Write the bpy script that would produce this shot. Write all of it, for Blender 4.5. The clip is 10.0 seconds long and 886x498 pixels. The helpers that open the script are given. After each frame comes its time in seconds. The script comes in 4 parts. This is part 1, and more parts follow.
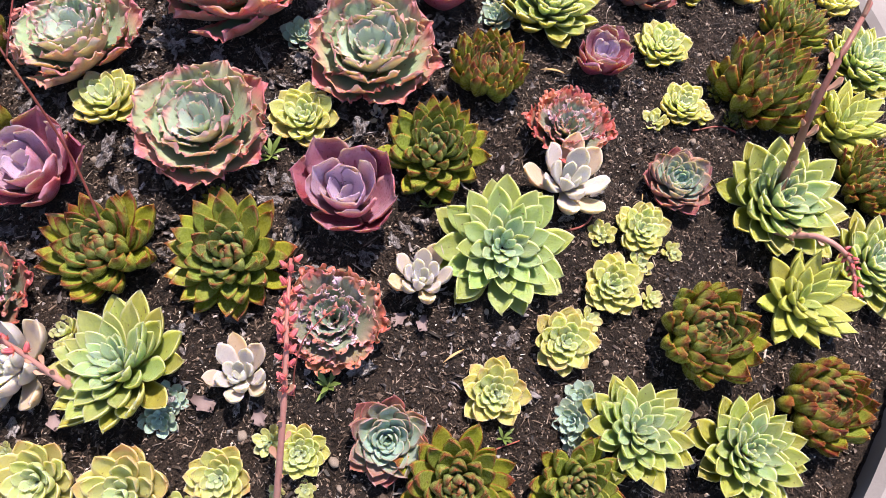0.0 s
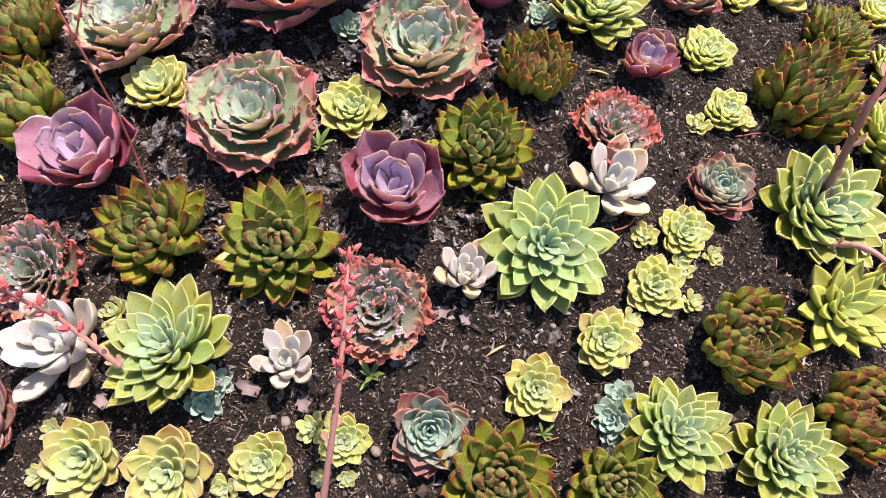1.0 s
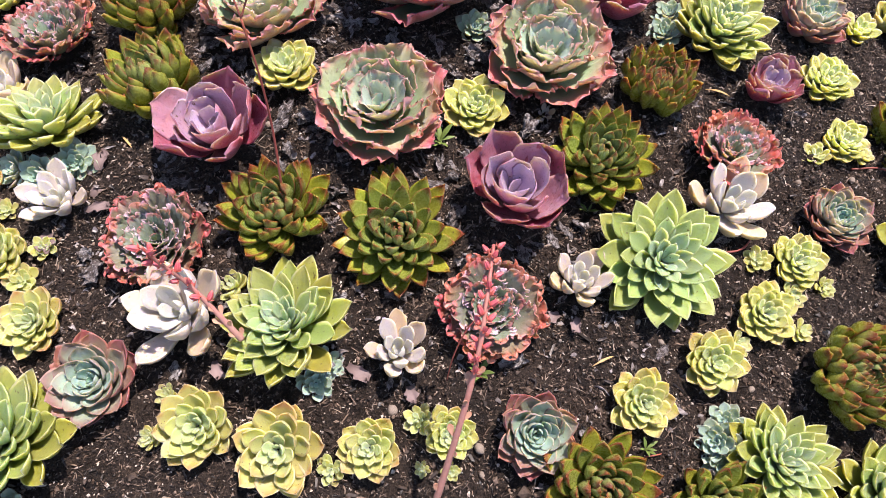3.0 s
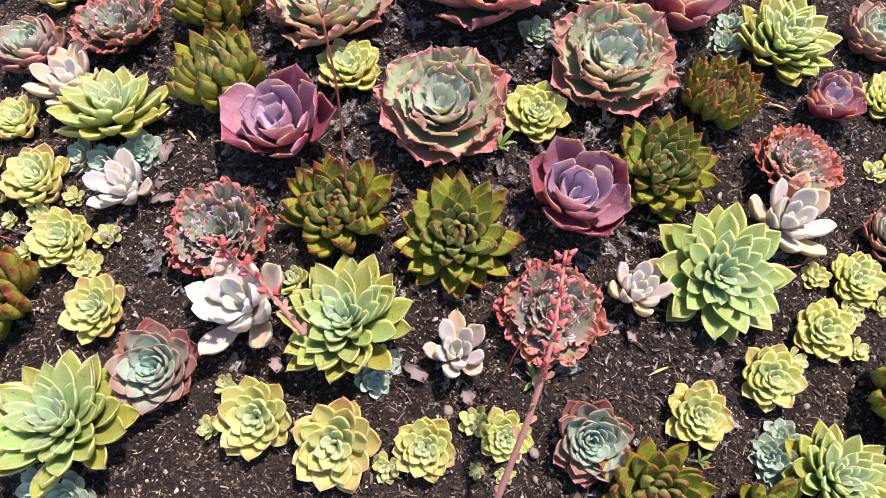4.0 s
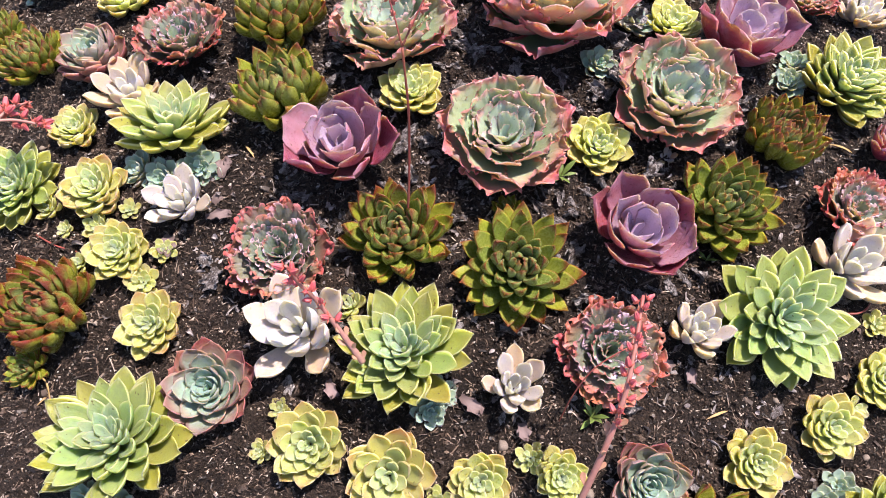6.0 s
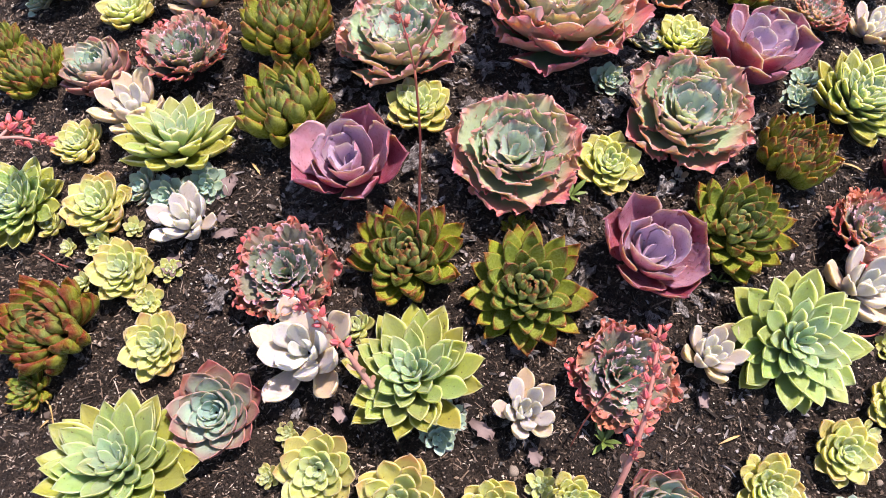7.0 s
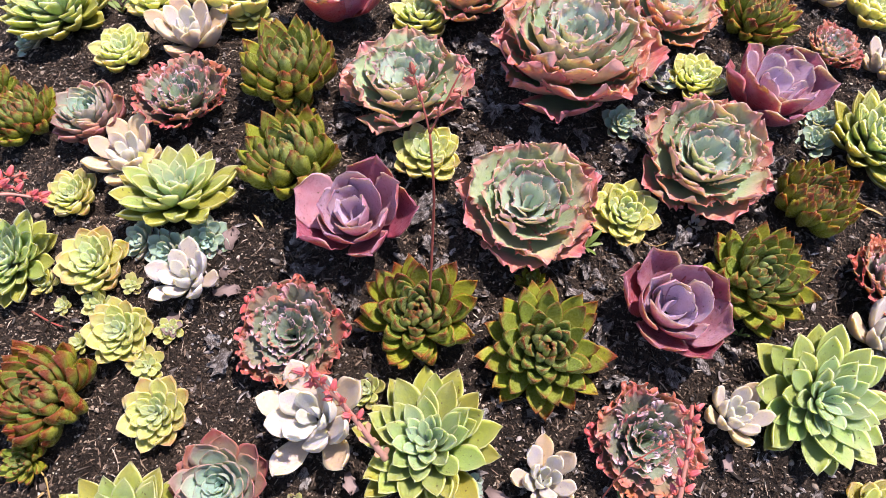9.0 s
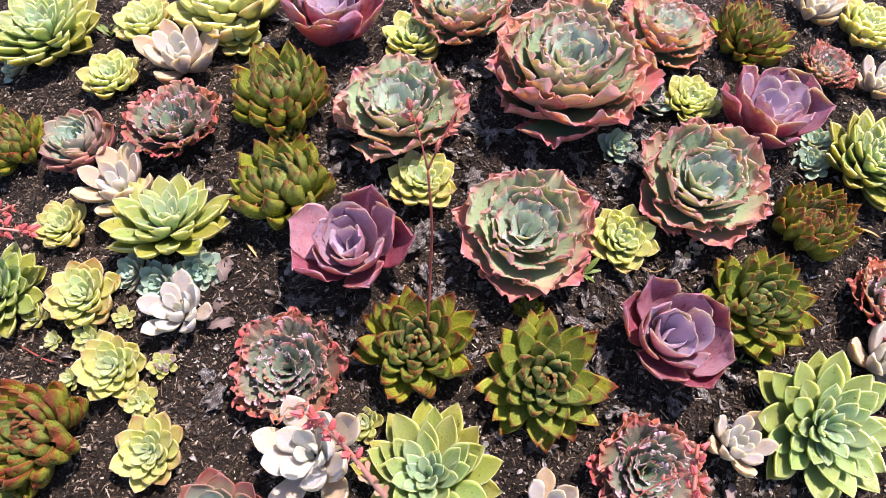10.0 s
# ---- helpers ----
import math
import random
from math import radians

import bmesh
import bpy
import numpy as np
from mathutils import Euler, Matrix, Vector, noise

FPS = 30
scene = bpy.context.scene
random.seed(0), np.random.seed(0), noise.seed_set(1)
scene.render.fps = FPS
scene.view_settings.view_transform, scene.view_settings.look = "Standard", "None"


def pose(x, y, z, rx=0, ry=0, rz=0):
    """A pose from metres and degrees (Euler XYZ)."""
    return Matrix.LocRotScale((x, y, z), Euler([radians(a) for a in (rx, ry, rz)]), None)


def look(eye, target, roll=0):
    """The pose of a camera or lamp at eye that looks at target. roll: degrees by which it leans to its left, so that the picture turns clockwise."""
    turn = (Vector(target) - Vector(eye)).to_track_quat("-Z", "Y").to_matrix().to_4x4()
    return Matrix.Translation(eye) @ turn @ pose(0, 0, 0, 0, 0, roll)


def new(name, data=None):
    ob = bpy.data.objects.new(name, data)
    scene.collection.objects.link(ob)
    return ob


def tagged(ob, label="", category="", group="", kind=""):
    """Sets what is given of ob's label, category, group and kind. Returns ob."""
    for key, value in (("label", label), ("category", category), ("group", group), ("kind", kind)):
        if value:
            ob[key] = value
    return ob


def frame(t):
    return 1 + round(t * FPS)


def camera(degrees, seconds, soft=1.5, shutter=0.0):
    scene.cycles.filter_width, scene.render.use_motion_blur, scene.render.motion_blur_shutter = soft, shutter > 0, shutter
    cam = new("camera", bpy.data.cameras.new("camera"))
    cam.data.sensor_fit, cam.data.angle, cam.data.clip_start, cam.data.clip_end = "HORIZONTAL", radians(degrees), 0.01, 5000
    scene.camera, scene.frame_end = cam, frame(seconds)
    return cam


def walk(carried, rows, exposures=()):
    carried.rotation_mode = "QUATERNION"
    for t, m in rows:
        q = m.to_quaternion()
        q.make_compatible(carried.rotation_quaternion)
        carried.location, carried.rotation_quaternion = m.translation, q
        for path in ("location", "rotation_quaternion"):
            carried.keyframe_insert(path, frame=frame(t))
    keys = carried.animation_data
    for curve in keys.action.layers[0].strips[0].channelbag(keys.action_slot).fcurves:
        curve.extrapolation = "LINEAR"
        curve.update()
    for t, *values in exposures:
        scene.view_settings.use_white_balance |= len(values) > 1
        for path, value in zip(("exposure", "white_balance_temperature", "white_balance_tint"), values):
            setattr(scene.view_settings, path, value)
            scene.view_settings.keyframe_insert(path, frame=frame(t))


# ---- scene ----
cam = camera(61.6, 10.0, soft=0.42)
METRES, EYE, TILT, LEAN, TURN = 0.48, 0.84, -55.0, 0.0, 0.0
ROWS = [
    (0.0, 0.0, 0.0, 0.0, 0.0, 0.0, -0.0),
    (0.5, -0.0517, -0.0068, -0.0097, 0.25, 0.05, -0.91),
    (1.0, -0.1063, -0.0176, -0.0202, 0.62, 0.07, -2.09),
    (1.5, -0.1572, -0.0303, -0.0349, 1.05, 0.08, -3.46),
    (2.0, -0.2211, -0.0346, -0.0427, 1.62, 0.07, -4.88),
    (2.5, -0.2896, -0.0313, -0.038, 2.22, 0.03, -6.24),
    (4.0, -0.475, -0.0609, -0.0647, 4.19, 0.04, -9.87),
    (4.5, -0.5261, -0.0598, -0.0604, 4.68, 0.1, -10.89),
    (5.0, -0.5567, -0.0559, -0.0542, 4.92, 0.19, -11.69),
    (5.5, -0.599, -0.054, -0.0429, 4.95, 0.28, -12.2),
    (7.0, -0.6878, -0.0281, 0.0263, 4.52, 0.39, -12.66),
    (7.5, -0.7183, -0.0066, 0.0589, 4.42, 0.42, -12.69),
    (8.0, -0.7527, 0.0112, 0.0998, 4.28, 0.47, -12.63),
    (8.5, -0.7706, 0.0248, 0.136, 4.04, 0.57, -12.43),
    (9.0, -0.7874, 0.045, 0.1664, 3.74, 0.68, -12.14),
    (9.5, -0.8114, 0.0521, 0.197, 3.37, 0.87, -11.81),
    (10.0, -0.8243, 0.0669, 0.2323, 2.93, 1.18, -11.48),
]
walk(cam, [(t, pose(0, 0, EYE, TILT, LEAN, TURN) @ pose(METRES * x, METRES * y, METRES * z, 90 + pitch, roll, yaw)) for t, x, y, z, yaw, pitch, roll in ROWS])

# ---- world, sun and exposure ----
SUN_FROM = Vector((0.22, 0.17, 1.0)).normalized()
world = bpy.data.worlds.new("world")
scene.world = world
world.use_nodes = True
sky = world.node_tree.nodes.new("ShaderNodeTexSky")
sky.sky_type, sky.sun_disc = "NISHITA", False
sky.sun_elevation = math.asin(SUN_FROM.z)
sky.sun_rotation = math.atan2(SUN_FROM.x, SUN_FROM.y)
background = world.node_tree.nodes["Background"]
background.inputs["Strength"].default_value = 0.112
world.node_tree.links.new(sky.outputs["Color"], background.inputs["Color"])
sun = new("sun", bpy.data.lights.new("sun", "SUN"))
sun.data.energy, sun.data.angle, sun.data.color = 4.4, radians(0.53), (1.0, 0.895, 0.80)
sun.matrix_world = look(SUN_FROM * 5, (0, 0, 0))
scene.view_settings.exposure = 1.06
scene.view_settings.use_white_balance = True
scene.view_settings.white_balance_temperature, scene.view_settings.white_balance_tint = 6480, 19


# ---- materials ----
class Nodes:
    """A node material and short ways to write its nodes."""

    def __init__(self, name):
        self.mat = bpy.data.materials.new(name)
        self.mat.use_nodes = True
        self.tree = self.mat.node_tree
        self.bsdf = self.tree.nodes["Principled BSDF"]

    def link(self, source, target):
        self.tree.links.new(source, target)

    def put(self, socket, value):
        if isinstance(value, bpy.types.NodeSocket):
            self.link(value, socket)
        elif isinstance(value, tuple) and len(value) == 3 and socket.type == "RGBA":
            socket.default_value = (*value, 1.0)
        else:
            socket.default_value = value

    def math(self, op, a, b=0.0, c=0.0):
        n = self.tree.nodes.new("ShaderNodeMath")
        n.operation = op
        for socket, value in zip(n.inputs, (a, b, c)):
            self.put(socket, value)
        return n.outputs[0]

    def ramp(self, x, lo, hi, to_lo=0.0, to_hi=1.0):
        n = self.tree.nodes.new("ShaderNodeMapRange")
        n.interpolation_type = "SMOOTHSTEP"
        for socket, value in zip(n.inputs, (x, lo, hi, to_lo, to_hi)):
            self.put(socket, value)
        return n.outputs[0]

    def mix(self, f, a, b, blend="MIX"):
        n = self.tree.nodes.new("ShaderNodeMix")
        n.data_type, n.blend_type = "RGBA", blend
        for socket, value in zip((n.inputs[0], n.inputs[6], n.inputs[7]), (f, a, b)):
            self.put(socket, value)
        return n.outputs[2]

    def noise(self, scale, detail=3.0, vector=None, rough=0.6):
        n = self.tree.nodes.new("ShaderNodeTexNoise")
        n.inputs["Scale"].default_value, n.inputs["Detail"].default_value = scale, detail
        n.inputs["Roughness"].default_value = rough
        if vector is not None:
            self.link(vector, n.inputs["Vector"])
        return n.outputs["Fac"]

    def node(self, kind):
        return self.tree.nodes.new(kind)

    def bump(self, height, strength, distance):
        n = self.node("ShaderNodeBump")
        n.inputs["Strength"].default_value, n.inputs["Distance"].default_value = strength, distance
        self.link(height, n.inputs["Height"])
        self.link(n.outputs["Normal"], self.bsdf.inputs["Normal"])

    def done(self, color, rough, specular=0.5):
        self.put(self.bsdf.inputs["Base Color"], color)
        self.put(self.bsdf.inputs["Roughness"], rough)
        self.put(self.bsdf.inputs["Specular IOR Level"], specular)
        return self.mat


def leaf_material(name, inner, middle, outer, edge, tip, edge_at=(0.8, 1.0), tip_at=(0.75, 1.0), edge_amount=0.6, tip_amount=0.6,
                  rough=0.5, soft=0.5, bloom=(0.6, 0.65, 0.62), bloom_amount=0.15, age_edge=0.0, spots=0.5, outer_at=(0.5, 1.0), edge_inner=None, edge_turn=(0.2, 0.8),
                  back=None, back_amount=0.0, flush=(-1.0, 0.0), deep=0.010, gain=1.0):
    """Colour of a leaf: by its age in the rosette, towards its margin (on green leaves a lit rim too) and its tip and
    on its underside, with a waxy bloom, mottling and blemishes.
    """
    inner, middle, outer, edge, tip, bloom, edge_inner, back = (tuple(gain * v for v in c) for c in (inner, middle, outer, edge, tip, bloom, edge_inner or edge, back or outer))
    m = Nodes(name)
    info, uv, geo, under = m.node("ShaderNodeObjectInfo"), m.node("ShaderNodeUVMap"), m.node("ShaderNodeTexCoord"), m.node("ShaderNodeUVMap")
    uv.uv_map, under.uv_map = "UVMap", "Side"
    split, tint, side = m.node("ShaderNodeSeparateXYZ"), m.node("ShaderNodeSeparateColor"), m.node("ShaderNodeSeparateXYZ")
    m.link(uv.outputs[0], split.inputs[0])
    m.link(under.outputs[0], side.inputs[0])
    m.link(info.outputs["Color"], tint.inputs[0])
    age, blush, rand = tint.outputs[0], m.math("MULTIPLY_ADD", tint.outputs[1], 0.6, -0.3), info.outputs["Random"]
    across = m.math("ABSOLUTE", m.math("MULTIPLY_ADD", split.outputs[0], 2.0, -1.0))
    along = split.outputs[1]
    place = m.node("ShaderNodeVectorMath")
    place.operation = "ADD"
    m.link(geo.outputs["Object"], place.inputs[0])
    m.link(info.outputs["Random"], place.inputs[1])
    big, fine = m.noise(3.5, 4.0, place.outputs[0]), m.noise(22.0, 4.0, place.outputs[0])
    wob = m.math("MULTIPLY_ADD", big, 0.30, -0.15)
    color = m.mix(m.ramp(age, 0.0, 0.55), inner, middle)
    color = m.mix(m.math("MULTIPLY", m.ramp(m.math("ADD", age, blush), *outer_at), m.ramp(m.math("ADD", along, wob), *flush)), color, outer)
    near_edge = m.math("MULTIPLY", m.ramp(m.math("ADD", across, m.math("ADD", wob, m.math("MULTIPLY", blush, 0.5))), *edge_at), m.math("MULTIPLY_ADD", age, age_edge, edge_amount))
    near_tip = m.math("MULTIPLY", m.ramp(m.math("ADD", along, m.math("MULTIPLY_ADD", blush, 0.5, wob)), *tip_at), m.math("MULTIPLY_ADD", age, age_edge, tip_amount))
    color = m.mix(m.math("MULTIPLY", m.math("MULTIPLY", side.outputs[0], m.ramp(m.math("ADD", age, big), 0.3, 0.9)), back_amount), color, back)
    margin = m.mix(m.ramp(age, *edge_turn), edge_inner, edge)
    color = m.mix(m.math("MINIMUM", near_edge, 1.0), color, margin)
    color = m.mix(m.math("MINIMUM", near_tip, 1.0), color, tip)
    color = m.mix(m.math("MULTIPLY", m.ramp(big, 0.35, 0.7), m.math("MULTIPLY_ADD", age, -bloom_amount, bloom_amount * 1.15)), color, bloom)
    shade = m.node("ShaderNodeHueSaturation")
    m.put(shade.inputs["Hue"], m.math("MULTIPLY_ADD", rand, 0.03, 0.485))
    m.put(shade.inputs["Saturation"], m.math("MULTIPLY_ADD", fine, 0.3, 0.89))
    m.put(shade.inputs["Value"], m.math("ADD", m.math("MULTIPLY_ADD", rand, 0.24, 0.71), m.math("MULTIPLY", fine, 0.34)))
    m.link(color, shade.inputs["Color"])
    dots = m.noise(15.0, 2.0, place.outputs[0], 0.4)
    color = m.mix(m.math("MULTIPLY", m.ramp(dots, 0.68, 0.74), spots), shade.outputs[0], (0.10, 0.06, 0.03))
    m.bump(m.math("ADD", fine, m.math("MULTIPLY", big, 0.8)), 0.16, 0.03)
    m.put(m.bsdf.inputs["Subsurface Weight"], soft)
    m.put(m.bsdf.inputs["Subsurface Radius"], (1.0, 0.9, 0.4))
    m.put(m.bsdf.inputs["Subsurface Scale"], deep)
    return m.done(color, m.math("MULTIPLY_ADD", fine, 0.25, rough - 0.12), 0.45)


# The bright margin is partly leaf colour, partly the sunlit rim painted in.
GREEN = leaf_material("green_leaf", (0.41, 0.56, 0.37), (0.36, 0.47, 0.165), (0.40, 0.40, 0.085), (0.58, 0.56, 0.29), (0.52, 0.37, 0.15),
                      edge_at=(0.86, 0.99), edge_amount=0.8, tip_amount=0.25, rough=0.36, soft=0.95, deep=0.014, bloom_amount=0.14, bloom=(0.38, 0.47, 0.36), spots=0.8, gain=0.735)
LIME = leaf_material("lime_leaf", (0.38, 0.44, 0.14), (0.40, 0.43, 0.11), (0.42, 0.42, 0.10), (0.49, 0.46, 0.17), (0.26, 0.13, 0.06),
                     tip_at=(0.95, 1.06), tip_amount=0.7, edge_amount=0.35, rough=0.42, soft=0.9, deep=0.014, bloom_amount=0.12, bloom=(0.42, 0.45, 0.25), gain=0.82)
YELLOW = leaf_material("yellow_leaf", (0.50, 0.61, 0.35), (0.53, 0.575, 0.21), (0.575, 0.535, 0.20), (0.67, 0.48, 0.27), (0.60, 0.29, 0.16),
                       tip_at=(0.86, 1.05), edge_at=(0.80, 1.0), edge_amount=0.2, tip_amount=0.1, age_edge=0.65, rough=0.42, soft=0.95, deep=0.014, bloom_amount=0.12, bloom=(0.54, 0.60, 0.36), spots=0.75, gain=0.76)
RED_TIPPED = leaf_material("red_tipped_leaf", (0.20, 0.25, 0.10), (0.175, 0.215, 0.045), (0.235, 0.25, 0.035), (0.17, 0.036, 0.02), (0.155, 0.028, 0.018),
                           edge_at=(0.88, 1.0), tip_at=(0.83, 0.99), edge_amount=0.85, tip_amount=0.9, rough=0.27, soft=0.55, bloom_amount=0.10, bloom=(0.27, 0.31, 0.17), spots=0.95,
                           back=(0.18, 0.14, 0.035), back_amount=0.25, gain=1.0)
PURPLE = leaf_material("purple_leaf", (0.44, 0.36, 0.46), (0.31, 0.195, 0.255), (0.21, 0.048, 0.072), (0.30, 0.075, 0.105), (0.25, 0.05, 0.07),
                       edge_at=(0.90, 1.0), tip_at=(0.90, 1.04), edge_amount=0.55, tip_amount=0.4, rough=0.30, soft=0.45, bloom=(0.45, 0.36, 0.47), bloom_amount=0.6, spots=0.8,
                       back=(0.27, 0.045, 0.07), back_amount=0.85, gain=1.24, outer_at=(0.52, 0.95))
RUFFLED = leaf_material("ruffled_leaf", (0.36, 0.45, 0.38), (0.26, 0.355, 0.215), (0.47, 0.195, 0.17), (0.54, 0.145, 0.14), (0.54, 0.15, 0.14),
                        edge_at=(0.80, 0.96), tip_at=(0.85, 0.98), edge_amount=0.55, tip_amount=0.6, age_edge=0.45, rough=0.36, soft=0.5, bloom_amount=0.32, bloom=(0.39, 0.47, 0.41), edge_inner=(0.60, 0.33, 0.31),
                        back=(0.46, 0.18, 0.145), back_amount=0.45, flush=(0.52, 0.95), outer_at=(0.5, 0.95), deep=0.008, gain=1.16)
CURLY = leaf_material("curly_leaf", (0.15, 0.22, 0.15), (0.15, 0.175, 0.125), (0.25, 0.08, 0.052), (0.52, 0.11, 0.09), (0.54, 0.12, 0.09),
                      edge_at=(0.74, 0.93), tip_at=(0.86, 1.0), edge_amount=0.95, tip_amount=0.8, age_edge=0.0, rough=0.40, soft=0.45, bloom_amount=0.25, bloom=(0.32, 0.28, 0.34), edge_inner=(0.70, 0.50, 0.54), edge_turn=(0.35, 0.85),
                      outer_at=(0.45, 0.95), flush=(0.45, 1.0), deep=0.005, gain=1.12)
PALE = leaf_material("pale_leaf", (0.60, 0.63, 0.60), (0.66, 0.61, 0.585), (0.68, 0.52, 0.36), (0.68, 0.57, 0.46), (0.66, 0.45, 0.30),
                     edge_at=(0.8, 1.1), tip_at=(0.7, 1.1), edge_amount=0.2, tip_amount=0.15, age_edge=0.35, rough=0.5, soft=0.9, deep=0.012, bloom=(0.62, 0.585, 0.60), bloom_amount=0.4, outer_at=(0.55, 1.0), spots=0.3, gain=0.75)
BLUE = leaf_material("blue_leaf", (0.25, 0.38, 0.32), (0.24, 0.33, 0.255), (0.21, 0.125, 0.10), (0.25, 0.06, 0.065), (0.22, 0.055, 0.06),
                     edge_at=(0.72, 1.0), tip_at=(0.74, 1.0), edge_amount=0.05, tip_amount=0.05, age_edge=0.85, rough=0.42, soft=0.5, bloom_amount=0.3, bloom=(0.33, 0.42, 0.37), outer_at=(0.58, 1.0), back=(0.27, 0.14, 0.12), back_amount=0.5, gain=1.15)


def dry_material():
    m = Nodes("dry_leaf")
    info, geo, uv, stretch = m.node("ShaderNodeObjectInfo"), m.node("ShaderNodeTexCoord"), m.node("ShaderNodeUVMap"), m.node("ShaderNodeMapping")
    stretch.inputs["Scale"].default_value = (3.5, 2.2, 1.0)
    m.link(uv.outputs[0], stretch.inputs["Vector"])
    a, b = m.noise(3.0, 5.0, geo.outputs["Object"]), m.noise(3.0, 4.0, stretch.outputs[0])
    color = m.mix(info.outputs["Random"], (0.30, 0.265, 0.26), (0.56, 0.53, 0.53))
    color = m.mix(m.ramp(a, 0.44, 0.62), color, (0.15, 0.125, 0.115))
    color = m.mix(m.ramp(b, 0.52, 0.66), color, (0.58, 0.55, 0.55))
    color = m.mix(m.ramp(b, 0.46, 0.34), color, (0.06, 0.048, 0.043))
    m.bump(m.math("ADD", a, m.math("MULTIPLY", b, 1.5)), 0.8, 0.05)
    return m.done(color, 0.6, 0.35)


def soil_material():
    m = Nodes("potting_soil")
    geo = m.node("ShaderNodeTexCoord")
    a, b, c, d = (m.noise(s, 6.0, geo.outputs["Object"], 0.7) for s in (9.0, 70.0, 330.0, 950.0))
    color = m.mix(m.ramp(a, 0.35, 0.68), (0.022, 0.0145, 0.0105), (0.072, 0.049, 0.036))
    color = m.mix(m.ramp(b, 0.48, 0.72), color, (0.115, 0.081, 0.060))
    # Near-black where the bump is low: shade of the crevices put into the colour.
    color = m.mix(m.ramp(c, 0.52, 0.36), color, (0.005, 0.004, 0.0035))
    color = m.mix(m.ramp(c, 0.57, 0.70), color, (0.20, 0.149, 0.113))
    color = m.mix(m.ramp(d, 0.63, 0.74), color, (0.20, 0.165, 0.14))
    m.bump(m.math("ADD", m.math("MULTIPLY", b, 2.5), m.math("ADD", c, m.math("MULTIPLY", d, 0.5))), 1.0, 0.014)
    return m.done(color, 0.8, 0.3)


def island_material(name, colors, rough, noise_scale, dark):
    """Loose pieces, each of its own colour out of a row of colours."""
    m = Nodes(name)
    geo, tex = m.node("ShaderNodeNewGeometry"), m.node("ShaderNodeTexCoord")
    n = m.node("ShaderNodeValToRGB")
    ramp = n.color_ramp
    ramp.interpolation = "CONSTANT"
    while len(ramp.elements) < len(colors):
        ramp.elements.new(0.5)
    for k, (at, col) in enumerate(colors):
        ramp.elements[k].position, ramp.elements[k].color = at, (*col, 1)
    m.link(geo.outputs["Random Per Island"], n.inputs[0])
    grain = m.noise(noise_scale, 4.0, tex.outputs["Object"])
    color = m.mix(m.math("MULTIPLY", m.ramp(grain, 0.35, 0.75), 0.6), n.outputs[0], dark)
    m.bump(grain, 0.6, 0.002)
    return m.done(color, rough, 0.4)


def concrete_material(name, light, dark, scale):
    m = Nodes(name)
    geo = m.node("ShaderNodeTexCoord")
    a, b = m.noise(scale, 6.0, geo.outputs["Object"]), m.noise(scale * 40, 4.0, geo.outputs["Object"])
    color = m.mix(m.ramp(a, 0.3, 0.7), light, dark)
    color = m.mix(m.math("MULTIPLY", m.ramp(b, 0.45, 0.7), 0.4), color, dark)
    m.bump(b, 0.3, 0.002)
    return m.done(color, 0.8, 0.3)


DRY, SOIL = dry_material(), soil_material()
# The palest share of crumbs paints in the sun's glints on the soil.
CRUMBS = island_material("soil_crumbs", [(0.0, (0.0162, 0.0115, 0.0085)), (0.3, (0.1013, 0.0702, 0.0527)), (0.66, (0.2565, 0.189, 0.1431)), (0.91, (0.567, 0.4725, 0.3915))], 0.36, 300.0, (0.006, 0.004, 0.003))
CLODS = island_material("soil_clods", [(0.0, (0.025, 0.0169, 0.0125)), (0.3, (0.075, 0.0513, 0.0375)), (0.7, (0.1438, 0.1, 0.0737))], 0.6, 500.0, (0.006, 0.0045, 0.004))
CHIPS = island_material("bark_chips", [(0.0, (0.013, 0.0091, 0.0065)), (0.38, (0.0845, 0.0585, 0.0429)), (0.62, (0.208, 0.1495, 0.1118)), (0.88, (0.39, 0.3055, 0.2405)), (0.985, (0.598, 0.507, 0.429))], 0.36, 90.0, (0.014, 0.010, 0.008))
BARK = island_material("bark_pieces", [(0.0, (0.016, 0.012, 0.0095)), (0.5, (0.050, 0.036, 0.028)), (0.85, (0.10, 0.075, 0.06))], 0.4, 60.0, (0.010, 0.007, 0.006))
FIBRES = island_material("dry_fibres", [(0.0, (0.0243, 0.0169, 0.0121)), (0.38, (0.1215, 0.0837, 0.0607)), (0.7, (0.2565, 0.1863, 0.1377)), (0.94, (0.486, 0.3915, 0.3172))], 0.36, 90.0, (0.014, 0.010, 0.008))
FLAKES = island_material("dead_leaf_flakes", [(0.0, (0.12, 0.105, 0.10)), (0.3, (0.22, 0.195, 0.19)), (0.7, (0.34, 0.31, 0.305)), (0.93, (0.48, 0.45, 0.445))], 0.5, 140.0, (0.06, 0.048, 0.043))
GRIT = island_material("mineral_grit", [(0.0, (0.24, 0.21, 0.18)), (0.4, (0.42, 0.39, 0.35)), (0.75, (0.64, 0.61, 0.57))], 0.7, 200.0, (0.16, 0.13, 0.11))
CONCRETE = concrete_material("pale_concrete", (0.27, 0.25, 0.235), (0.21, 0.19, 0.18), 6.0)
PAVING = concrete_material("paving", (0.20, 0.19, 0.18), (0.15, 0.14, 0.135), 12.0)


# ---- the planter and its soil ----
CENTRE, RADIUS = Vector((-0.55, 1.18)), 1.428
PEAK = (-0.41, 1.44, 0.083, 0.13)


def soil_height(x, y):
    """The mounded soil, without its small bumps."""
    return max(PEAK[2] - PEAK[3] * ((x - PEAK[0]) ** 2 + (y - PEAK[1]) ** 2), -0.19)


